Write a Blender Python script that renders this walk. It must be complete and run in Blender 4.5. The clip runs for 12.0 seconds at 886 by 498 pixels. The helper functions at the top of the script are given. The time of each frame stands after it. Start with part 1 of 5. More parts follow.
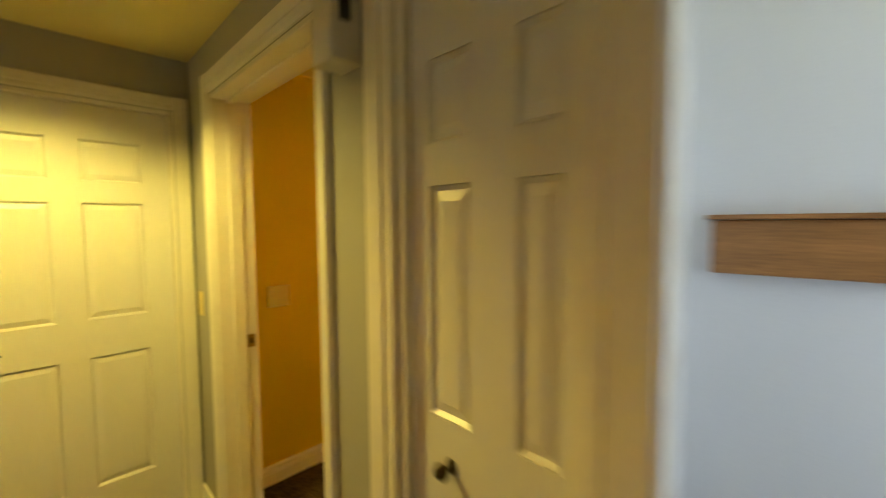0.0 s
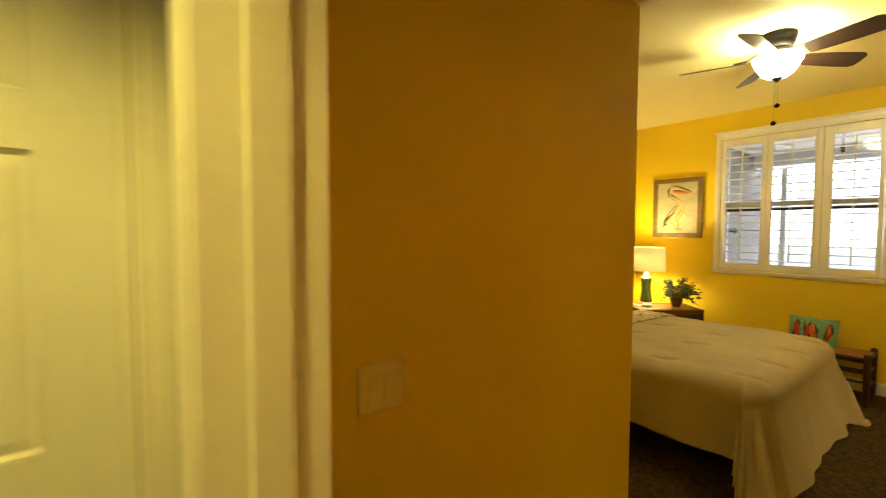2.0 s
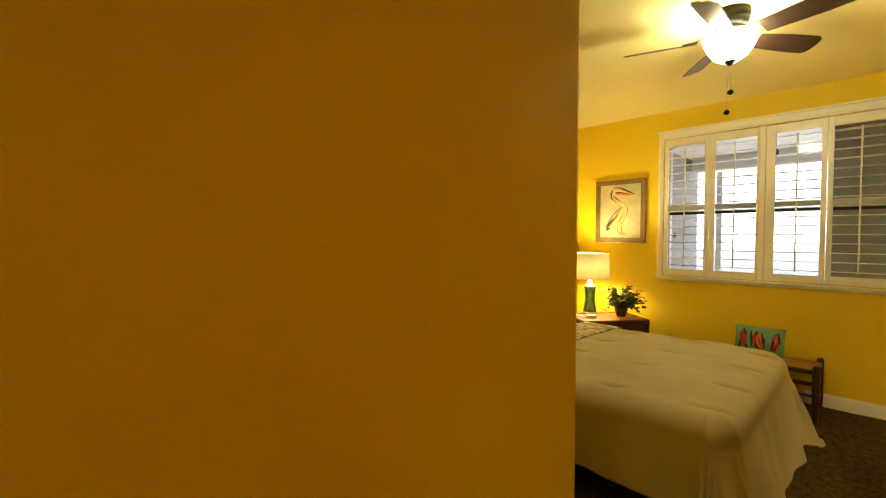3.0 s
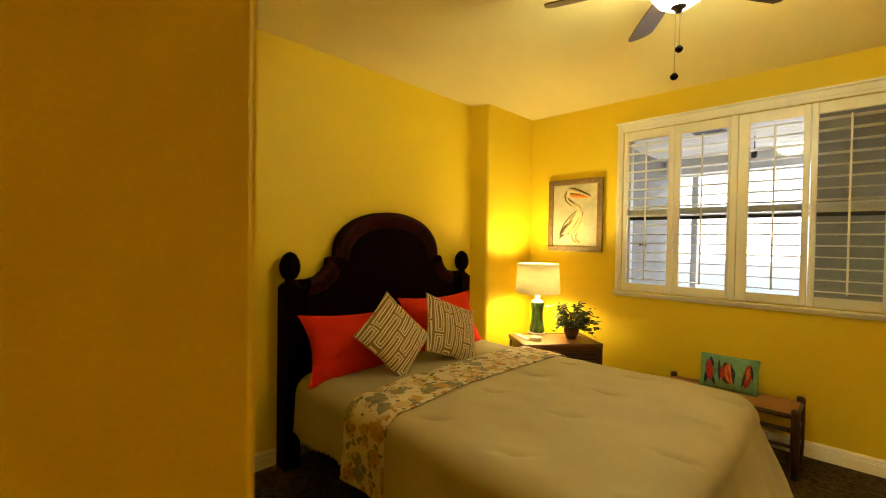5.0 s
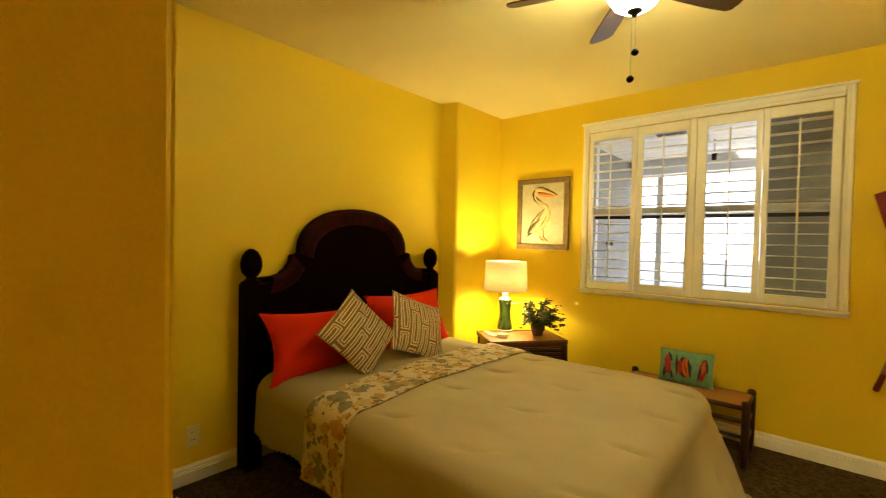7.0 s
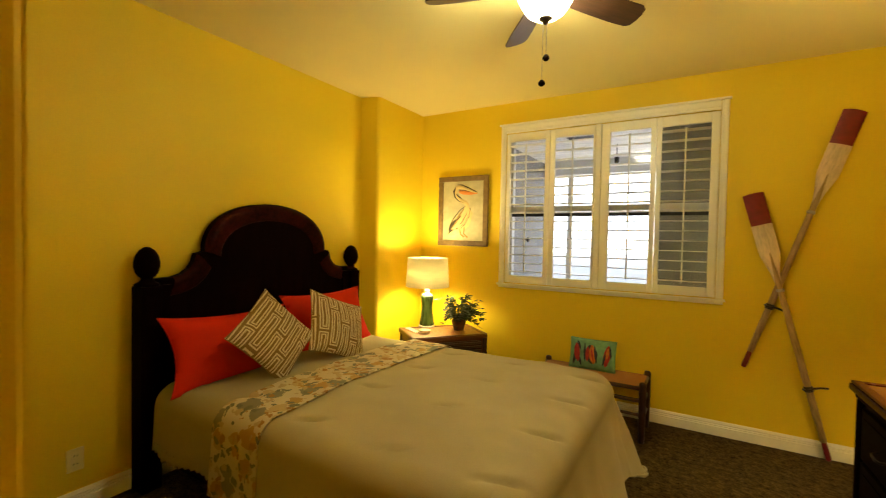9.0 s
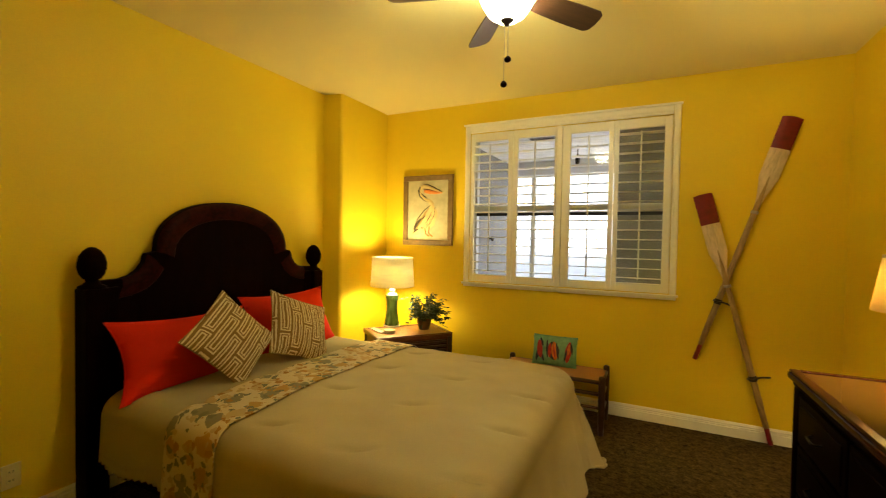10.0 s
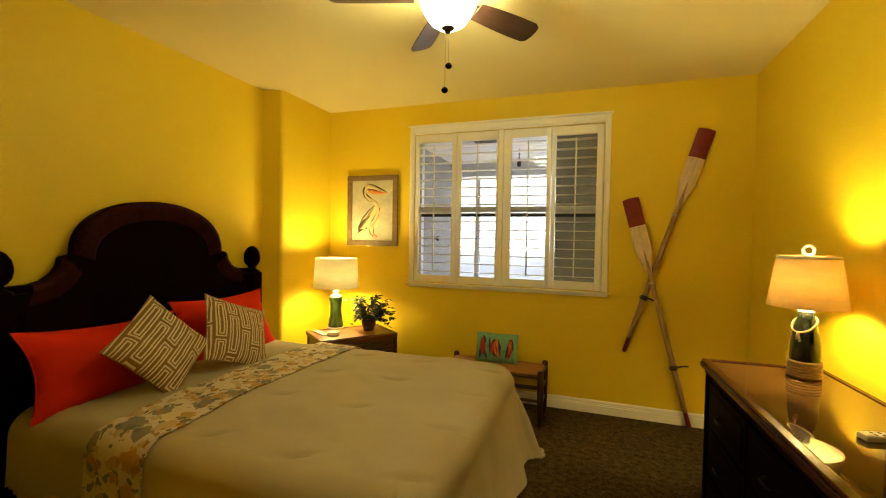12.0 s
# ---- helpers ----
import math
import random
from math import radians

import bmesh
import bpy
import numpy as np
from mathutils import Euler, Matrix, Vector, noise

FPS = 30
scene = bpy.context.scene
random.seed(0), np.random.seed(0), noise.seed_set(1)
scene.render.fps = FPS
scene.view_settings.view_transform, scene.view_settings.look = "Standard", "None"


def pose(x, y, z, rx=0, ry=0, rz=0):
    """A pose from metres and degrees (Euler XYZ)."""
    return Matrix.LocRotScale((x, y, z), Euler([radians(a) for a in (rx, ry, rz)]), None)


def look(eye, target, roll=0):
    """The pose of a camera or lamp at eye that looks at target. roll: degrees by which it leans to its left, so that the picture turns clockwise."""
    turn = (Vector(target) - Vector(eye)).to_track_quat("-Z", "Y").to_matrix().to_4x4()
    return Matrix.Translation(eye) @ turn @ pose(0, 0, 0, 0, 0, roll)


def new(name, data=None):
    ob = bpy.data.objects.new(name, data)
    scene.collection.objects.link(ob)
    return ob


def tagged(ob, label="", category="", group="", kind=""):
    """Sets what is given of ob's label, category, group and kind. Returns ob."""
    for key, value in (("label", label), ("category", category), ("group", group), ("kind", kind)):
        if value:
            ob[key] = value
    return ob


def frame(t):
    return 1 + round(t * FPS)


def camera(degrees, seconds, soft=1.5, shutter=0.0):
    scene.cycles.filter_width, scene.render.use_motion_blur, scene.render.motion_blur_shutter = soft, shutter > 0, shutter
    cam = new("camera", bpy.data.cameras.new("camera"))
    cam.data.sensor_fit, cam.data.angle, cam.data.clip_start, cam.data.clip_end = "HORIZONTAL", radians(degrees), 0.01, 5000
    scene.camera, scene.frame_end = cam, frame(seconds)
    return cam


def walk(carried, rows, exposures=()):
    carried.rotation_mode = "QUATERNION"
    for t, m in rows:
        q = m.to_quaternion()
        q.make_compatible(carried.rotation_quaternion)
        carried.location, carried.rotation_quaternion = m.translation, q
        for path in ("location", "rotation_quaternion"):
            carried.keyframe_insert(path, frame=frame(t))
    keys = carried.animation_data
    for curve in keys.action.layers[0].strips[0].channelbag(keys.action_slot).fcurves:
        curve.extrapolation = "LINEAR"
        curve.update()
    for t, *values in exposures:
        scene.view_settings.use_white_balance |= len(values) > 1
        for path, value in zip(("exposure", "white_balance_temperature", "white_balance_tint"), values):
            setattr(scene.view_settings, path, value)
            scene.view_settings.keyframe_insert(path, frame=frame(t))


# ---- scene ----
cam = camera(91.7, 12.0, soft=1.05, shutter=0.9)
PATH = [
    (0, (0.391, -0.197, 1.501), (-0.964, 1.268, 1.374), -0.4),
    (0.5, (0.026, -0.027, 1.499), (-1.521, 1.233, 1.355), 0.4),
    (1, (-0.376, 0.102, 1.488), (-1.979, 1.289, 1.344), -0.1),
    (1.5, (-0.726, 0.271, 1.463), (-2.36, 1.42, 1.358), -0.1),
    (2, (-1.058, 0.44, 1.466), (-2.631, 1.671, 1.372), 0.2),
    (2.5, (-1.244, 0.683, 1.465), (-2.699, 2.052, 1.384), 0.0),
    (3, (-1.345, 0.982, 1.46), (-2.766, 2.388, 1.393), -0.0),
    (3.2, (-1.408, 1.095, 1.454), (-2.814, 2.516, 1.393), 0.2),
    (4.8, (-1.403, 1.897, 1.468), (-2.8, 3.328, 1.425), 0.9),
    (5, (-1.392, 1.919, 1.453), (-2.785, 3.354, 1.416), 0.9),
    (5.5, (-1.368, 1.957, 1.452), (-2.762, 3.39, 1.413), 1.2),
    (6, (-1.358, 1.957, 1.451), (-2.746, 3.397, 1.416), 1.2),
    (6.5, (-1.353, 1.963, 1.453), (-2.715, 3.427, 1.412), 1.0),
    (7, (-1.343, 1.964, 1.452), (-2.653, 3.474, 1.407), 1.2),
    (7.2, (-1.354, 1.962, 1.436), (-2.635, 3.497, 1.402), 1.1),
    (8.8, (-1.342, 1.975, 1.441), (-2.392, 3.677, 1.394), 1.2),
    (9, (-1.335, 1.984, 1.452), (-2.359, 3.701, 1.399), 1.1),
    (9.5, (-1.333, 1.988, 1.449), (-2.286, 3.745, 1.398), 1.1),
    (10, (-1.325, 1.99, 1.449), (-2.211, 3.782, 1.397), 1.0),
    (10.5, (-1.318, 1.992, 1.45), (-2.139, 3.814, 1.398), 1.0),
    (11, (-1.299, 1.992, 1.455), (-2.066, 3.838, 1.403), 1.1),
    (11.5, (-1.295, 1.984, 1.463), (-2.001, 3.854, 1.409), 1.1),
    (12, (-1.293, 1.97, 1.467), (-1.953, 3.858, 1.413), 1.0),
]
walk(cam, [(t, look(eye, target, roll)) for t, eye, target, roll in PATH], [(0, 1.7), (0.5, 1.45), (1.0, 1.4), (1.5, 1.25), (2.0, 1.2), (3.2, 1.15), (5, 1.2), (7, 1.25), (9, 1.1), (12, 0.95)])

# ---- world and lights ----
BULB = (1.0, 0.78, 0.34)
world = bpy.data.worlds.new("sky_world")
scene.world = world
world.use_nodes = True
wn = world.node_tree.nodes
sky = wn.new("ShaderNodeTexSky")
sky.sky_type, sky.sun_disc = "NISHITA", False
sky.sun_elevation, sky.sun_rotation = radians(45), radians(323)
world.node_tree.links.new(sky.outputs["Color"], wn["Background"].inputs["Color"])
wn["Background"].inputs["Strength"].default_value = 0.12


def lamp(name, kind, m, power, colour, size=0.05, **more):
    data = bpy.data.lights.new(name, kind)
    data.energy, data.color = power, colour
    if kind in ("POINT", "SPOT"):
        data.shadow_soft_size = size
    for key, value in more.items():
        if key == "spot_size":
            data.spot_size = value
        elif key == "spot_blend":
            data.spot_blend = value
        elif key == "angle":
            data.angle = value
        elif key == "area":
            data.shape, data.size, data.size_y = "RECTANGLE", value[0], value[1]
    ob = new(name, data)
    ob.matrix_world = m
    return ob


lamp("sun", "SUN", look((-6, 8, 10), (0, 0, 0)), 5.0, (1.0, 0.95, 0.88), angle=radians(3))
FAN = Vector((-1.967, 3.915, 0))
for turn in (35, 215):
    lamp("fan_bulb", "POINT", pose(FAN.x + 0.05 * math.cos(radians(turn)), FAN.y + 0.05 * math.sin(radians(turn)), 2.500), 14.5, (1.0, 0.92, 0.52), 0.03)
LAMP1 = Vector((-3.53, 5.39, 0.61))
lamp("table_lamp_bulb", "POINT", pose(LAMP1.x, LAMP1.y, 1.13), 22, BULB, 0.08)
LAMP2 = Vector((-0.368, 4.365, 0.86))
lamp("dresser_lamp_bulb", "POINT", pose(LAMP2.x, LAMP2.y, 1.29), 19, BULB, 0.06)
lamp("hall_downlight_and_fill", "SPOT", pose(-1.35, -0.10, 2.285), 38, (1.0, 0.77, 0.15), 0.06, spot_size=radians(138), spot_blend=0.55)
# added orange fill, no such source seen; lifts and reddens the closet door
lamp("hall_downlight_and_fill", "SPOT", pose(-0.35, -1.20, 2.285), 7.0, (1.0, 0.34, 0.04), 0.10, spot_size=radians(150), spot_blend=0.4)
# unseen fill added to warm and brighten the passage wall
lamp("passage_fill_spot", "SPOT", pose(-0.98, 1.40, 2.350), 8.5, (1.0, 0.35, 0.04), 0.14, spot_size=radians(165), spot_blend=1.0)
lamp("side_room_daylight", "AREA", look((1.86, 1.0, 1.5), (1.16, 1.65, 1.45)), 21, (0.75, 0.86, 1.0), area=(0.6, 1.1))


# ---- materials ----
def material(name, base, rough=0.6, metal=0.0, grain=60.0, blotch=3.0, vary=0.08, bump=0.15, depth=0.002, stretch=(1, 1, 1), dark=None, spec=0.5):
    """Principled surface with fine grain and broad blotches in colour, roughness and relief."""
    m = bpy.data.materials.new(name)
    m.use_nodes = True
    n, l = m.node_tree.nodes, m.node_tree.links
    b = n["Principled BSDF"]
    co = n.new("ShaderNodeTexCoord")
    mp = n.new("ShaderNodeMapping")
    mp.inputs["Scale"].default_value = stretch
    l.new(co.outputs["Object"], mp.inputs["Vector"])
    fine, broad = n.new("ShaderNodeTexNoise"), n.new("ShaderNodeTexNoise")
    fine.inputs["Scale"].default_value, fine.inputs["Detail"].default_value = grain, 4
    broad.inputs["Scale"].default_value, broad.inputs["Detail"].default_value = blotch, 3
    for t in (fine, broad):
        l.new(mp.outputs["Vector"], t.inputs["Vector"])
    ma = n.new("ShaderNodeMath")
    ma.operation = "ADD"
    l.new(fine.outputs["Fac"], ma.inputs[0])
    l.new(broad.outputs["Fac"], ma.inputs[1])
    ramp = n.new("ShaderNodeValToRGB")
    lo = dark or [c * (1 - 2.2 * vary) for c in base]
    hi = [min(1.0, c * (1 + 1.4 * vary)) for c in base]
    ramp.color_ramp.elements[0].position, ramp.color_ramp.elements[1].position = 0.3, 0.7
    ramp.color_ramp.elements[0].color, ramp.color_ramp.elements[1].color = (*lo, 1), (*hi, 1)
    half = n.new("ShaderNodeMath")
    half.operation = "MULTIPLY"
    half.inputs[1].default_value = 0.5
    l.new(ma.outputs[0], half.inputs[0])
    l.new(half.outputs[0], ramp.inputs["Fac"])
    l.new(ramp.outputs["Color"], b.inputs["Base Color"])
    b.inputs["Metallic"].default_value = metal
    b.inputs["Specular IOR Level"].default_value = spec
    rr = n.new("ShaderNodeMapRange")
    rr.inputs["To Min"].default_value, rr.inputs["To Max"].default_value = max(0.02, rough - 0.08), min(1.0, rough + 0.08)
    l.new(broad.outputs["Fac"], rr.inputs["Value"])
    l.new(rr.outputs["Result"], b.inputs["Roughness"])
    if bump:
        bp = n.new("ShaderNodeBump")
        bp.inputs["Strength"].default_value, bp.inputs["Distance"].default_value = bump, depth
        l.new(fine.outputs["Fac"], bp.inputs["Height"])
        l.new(bp.outputs["Normal"], b.inputs["Normal"])
    return m


def glowing(name, colour, strength, base=(0.8, 0.8, 0.8)):
    m = material(name, base, 0.4, bump=0, vary=0.02)
    b = m.node_tree.nodes["Principled BSDF"]
    b.inputs["Emission Color"].default_value, b.inputs["Emission Strength"].default_value = (*colour, 1), strength
    return m


YELLOW = material("yellow_wall_paint", (0.78, 0.565, 0.012), 0.62, grain=140, blotch=1.2, vary=0.03, bump=0.25, depth=0.0015)
HALLPAINT = material("grey_green_wall_paint", (0.42, 0.41, 0.36), 0.65, grain=140, blotch=1.2, vary=0.03, bump=0.25, depth=0.0015)
SIDEPAINT = material("cool_white_wall_paint", (0.66, 0.67, 0.68), 0.65, grain=140, blotch=1.2, vary=0.03, bump=0.25, depth=0.0015)
CEILING = material("cream_ceiling_paint", (0.80, 0.69, 0.30), 0.8, grain=180, blotch=1.0, vary=0.03, bump=0.35, depth=0.002)
TRIM = material("white_gloss_trim", (0.86, 0.82, 0.70), 0.32, grain=40, blotch=2, vary=0.02, bump=0.04)
DOORPAINT = material("white_door_paint", (0.80, 0.78, 0.72), 0.36, grain=160, blotch=1.5, vary=0.02, bump=0.10, depth=0.001, stretch=(1, 1, 0.1))
CARPET = material("brown_cut_pile_carpet", (0.068, 0.043, 0.015), 1.0, grain=62, blotch=24, vary=0.7, bump=1.0, depth=0.03, dark=(0.008, 0.005, 0.002), spec=0.05)
DARKWOOD = material("dark_mahogany", (0.005, 0.0011, 0.0008), 0.5, grain=22, blotch=3, vary=0.3, bump=0.05, stretch=(6, 6, 0.6), spec=0.015)
# the mahogany's red glow on its carving is put into this colour
MOULDING = material("red_lit_carved_wood", (0.026, 0.0030, 0.002), 0.42, grain=45, blotch=9, vary=0.35, bump=0.5, depth=0.004, spec=0.05)
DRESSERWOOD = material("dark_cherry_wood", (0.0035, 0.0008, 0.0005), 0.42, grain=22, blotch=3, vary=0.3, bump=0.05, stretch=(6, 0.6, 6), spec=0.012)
# red-brown edge highlights are put into the colour, lighter than the dresser body
DRESSEREDGE = material("polished_cherry_edge_highlight", (0.040, 0.009, 0.004), 0.26, grain=22, blotch=3, vary=0.3, bump=0.05, stretch=(6, 0.6, 6), spec=0.12)
WALNUT = material("reddish_brown_wood", (0.13, 0.034, 0.010), 0.38, grain=25, blotch=4, vary=0.25, bump=0.1, stretch=(1, 7, 7))
RAILWOOD = material("honey_brown_wood", (0.34, 0.16, 0.05), 0.4, grain=25, blotch=4, vary=0.2, bump=0.1, stretch=(0.8, 7, 7))
BENCHWOOD = material("brown_turned_wood", (0.040, 0.013, 0.006), 0.42, grain=25, blotch=4, vary=0.25, bump=0.1, stretch=(6, 6, 0.8))
BLADEWOOD = material("walnut_fan_blade", (0.055, 0.026, 0.014), 0.38, grain=20, blotch=4, vary=0.25, bump=0.06, stretch=(0.8, 8, 8))
BRONZE = material("oil_rubbed_bronze", (0.06, 0.045, 0.035), 0.35, 0.8, vary=0.15, bump=0.05)
NICKEL = material("brushed_nickel", (0.45, 0.40, 0.33), 0.3, 0.9, vary=0.1, bump=0.05)
BRASS = material("aged_brass", (0.35, 0.24, 0.10), 0.35, 0.9, vary=0.15, bump=0.05)
PLASTIC = material("ivory_plastic", (0.74, 0.70, 0.58), 0.4, vary=0.02, bump=0.02)
PLATE = material("almond_plastic", (0.80, 0.68, 0.28), 0.4, vary=0.02, bump=0.02)
# bronze with shade put into the colour, for the canopy and drawer pulls
DARKBRONZE = material("dimmed_bronze", (0.010, 0.008, 0.006), 0.45, 0.6, vary=0.15, bump=0.05)
SLOT = material("dark_slot", (0.02, 0.02, 0.02), 0.6, bump=0, vary=0.05)
DUVET = material("beige_cotton_comforter", (0.44, 0.368, 0.215), 0.85, grain=260, blotch=3, vary=0.05, bump=0.2, depth=0.001, spec=0.2)
SHEET = material("sand_cotton_coverlet", (0.35, 0.305, 0.18), 0.88, grain=240, blotch=3, vary=0.05, bump=0.2, depth=0.001, spec=0.2)
ORANGE = material("orange_red_pillow_cotton", (0.62, 0.020, 0.003), 0.8, grain=260, blotch=4, vary=0.06, bump=0.2, depth=0.001, spec=0.2)
MATTRESS = material("mattress_ticking", (0.5, 0.47, 0.4), 0.9, vary=0.05)
SKIRT = material("black_bed_base_cloth", (0.012, 0.010, 0.009), 0.9, vary=0.2)
ROPE = material("tan_jute_rope", (0.27, 0.17, 0.07), 0.9, grain=120, vary=0.2, bump=0.6)
DARKGLASS = material("dark_green_bottle_ceramic", (0.012, 0.020, 0.014), 0.16, grain=12, vary=0.35, bump=0.05)
CERAMIC = material("white_ceramic", (0.78, 0.75, 0.68), 0.2, vary=0.03, bump=0)
TERRACOTTA = material("brown_clay_pot", (0.12, 0.05, 0.025), 0.55, vary=0.15)
LEAF = material("dark_ivy_leaf", (0.022, 0.052, 0.014), 0.4, grain=30, vary=0.35, bump=0.2)
STEM = material("green_stem", (0.06, 0.09, 0.03), 0.6)
OARWHITE = material("worn_white_oar_paint", (0.70, 0.54, 0.34), 0.6, grain=30, blotch=6, vary=0.16, bump=0.25, stretch=(5, 5, 0.7))
OARWOOD = material("weathered_oar_wood", (0.42, 0.27, 0.11), 0.6, grain=25, blotch=8, vary=0.25, bump=0.3, stretch=(5, 5, 0.7))
OARRED = material("worn_red_oar_paint", (0.18, 0.004, 0.007), 0.40, grain=30, blotch=9, vary=0.18, bump=0.2)
FRAMEWOOD = material("gilt_brown_picture_frame", (0.20, 0.125, 0.05), 0.45, grain=30, vary=0.2, bump=0.25)
PAPER = material("cream_mottled_picture_panel", (0.47, 0.43, 0.28), 0.75, grain=14, blotch=5, vary=0.14, bump=0.2)
BIRD_PALE = material("pale_cream_relief", (0.60, 0.47, 0.22), 0.6, grain=18, vary=0.12)
BIRD_DARK = material("dark_brown_relief", (0.05, 0.035, 0.015), 0.6, grain=18, vary=0.3)
BIRD_AMBER = material("ochre_relief", (0.30, 0.20, 0.06), 0.6, grain=18, vary=0.2)
BIRD_ORANGE = material("amber_relief", (0.60, 0.20, 0.03), 0.55, grain=18, vary=0.2)
DARKSTUCCO = material("dark_grey_exterior_stucco", (0.30, 0.285, 0.275), 0.9, grain=60, vary=0.12, bump=0.5)
STUCCO = material("grey_exterior_stucco", (0.30, 0.29, 0.29), 0.9, grain=60, vary=0.12, bump=0.5)
PORCHWOOD = material("pale_porch_ceiling_boards", (0.78, 0.76, 0.73), 0.7, grain=12, blotch=3, vary=0.15, bump=0.2, stretch=(0.6, 5, 5))
CONCRETE = material("porch_concrete", (0.35, 0.34, 0.32), 0.8, grain=30, vary=0.12)
# ground colour is made pale so the glare outdoors washes it out
PALEGROUND = material("glare_whitened_ground", (0.70, 0.68, 0.63), 0.9, grain=8, blotch=0.5, vary=0.1, bump=0.5)
WHITEFRAME = material("white_vinyl_window_frame", (0.75, 0.75, 0.74), 0.4, vary=0.02, bump=0)
BLACKGASKET = material("black_window_gasket", (0.015, 0.015, 0.017), 0.5, bump=0)
SANDSTONE = material("cream_stone_coaster", (0.62, 0.52, 0.36), 0.7, vary=0.1)
BOWL = glowing("lit_frosted_glass_bowl", (1.0, 0.95, 0.62), 16.0)
# frosted glass lets a third of the bulbs' light straight through
bn_, bl_ = BOWL.node_tree.nodes, BOWL.node_tree.links
mx_ = bn_.new("ShaderNodeMixShader")
mx_.inputs["Fac"].default_value = 0.35
bl_.new(bn_["Principled BSDF"].outputs["BSDF"], mx_.inputs[1])
bl_.new(bn_.new("ShaderNodeBsdfTransparent").outputs["BSDF"], mx_.inputs[2])
bl_.new(mx_.outputs["Shader"], bn_["Material Output"].inputs["Surface"])
HAZE = glowing("bright_hazy_sky", (0.92, 0.96, 1.0), 1.7)


def clear_glass(name, tint=(1, 1, 1)):
    m = bpy.data.materials.new(name)
    m.use_nodes = True
    b = m.node_tree.nodes["Principled BSDF"]
    b.inputs["Base Color"].default_value = (*tint, 1)
    b.inputs["Roughness"].default_value, b.inputs["IOR"].default_value = 0.02, 1.45
    b.inputs["Transmission Weight"].default_value = 1.0
    return m


GLASS = clear_glass("window_glass")


def shade_cloth(name, colour, weave):
    """Linen lampshade: part of the light scatters back, part comes through."""
    m = material(name, colour, 0.9, grain=weave, blotch=6, vary=0.07, bump=0.3, depth=0.001, stretch=(1, 1, 6))
    n, l = m.node_tree.nodes, m.node_tree.links
    mix, tr = n.new("ShaderNodeMixShader"), n.new("ShaderNodeBsdfTranslucent")
    base = n["Principled BSDF"].inputs["Base Color"].links[0].from_socket
    l.new(base, tr.inputs["Color"])
    mix.inputs["Fac"].default_value = 0.17
    l.new(n["Principled BSDF"].outputs["BSDF"], mix.inputs[1])
    l.new(tr.outputs["BSDF"], mix.inputs[2])
    l.new(mix.outputs["Shader"], n["Material Output"].inputs["Surface"])
    return m


SHADE1 = shade_cloth("ivory_lampshade_cloth", (0.84, 0.79, 0.62), 120)
SHADE2 = shade_cloth("oatmeal_linen_lampshade", (0.80, 0.63, 0.32), 90)


def maths(nt, op, a, b=None):
    """A maths node on sockets or numbers."""
    nd = nt.nodes.new("ShaderNodeMath")
    nd.operation = op
    for k, v in enumerate((a, b)):
        if v is None:
            continue
        if isinstance(v, (int, float)):
            nd.inputs[k].default_value = v
        else:
            nt.links.new(v, nd.inputs[k])
    return nd.outputs[0]


def key_cloth():
    """Nested long rectangles in staggered columns, cream lines on tan, by the pillow's own UV in metres."""
    m = material("tan_and_cream_fret_cloth", (0.23, 0.145, 0.055), 0.9, grain=250, vary=0.08, bump=0.2, spec=0.15)
    nt = m.node_tree
    uv = nt.nodes.new("ShaderNodeUVMap")
    sp = nt.nodes.new("ShaderNodeSeparateXYZ")
    nt.links.new(uv.outputs["UV"], sp.inputs[0])
    w, h, p = 0.078, 0.265, 0.0156
    cx = maths(nt, "DIVIDE", sp.outputs[0], w)
    col = maths(nt, "FLOOR", cx)
    u = maths(nt, "FRACT", cx)
    shift = maths(nt, "MULTIPLY", col, 0.36)
    v = maths(nt, "FRACT", maths(nt, "ADD", maths(nt, "DIVIDE", sp.outputs[1], h), shift))
    du = maths(nt, "MULTIPLY", maths(nt, "MINIMUM", u, maths(nt, "SUBTRACT", 1.0, u)), w)
    dv = maths(nt, "MULTIPLY", maths(nt, "MINIMUM", v, maths(nt, "SUBTRACT", 1.0, v)), h)
    d = maths(nt, "FRACT", maths(nt, "DIVIDE", maths(nt, "MINIMUM", du, dv), p))
    line = maths(nt, "GREATER_THAN", d, 0.5)
    mix = nt.nodes.new("ShaderNodeMix")
    mix.data_type = "RGBA"
    b = nt.nodes["Principled BSDF"]
    base = b.inputs["Base Color"].links[0].from_socket
    nt.links.new(line, mix.inputs["Factor"])
    nt.links.new(base, mix.inputs["A"])
    mix.inputs["B"].default_value = (0.66, 0.55, 0.34, 1)
    nt.links.new(mix.outputs["Result"], b.inputs["Base Color"])
    return m


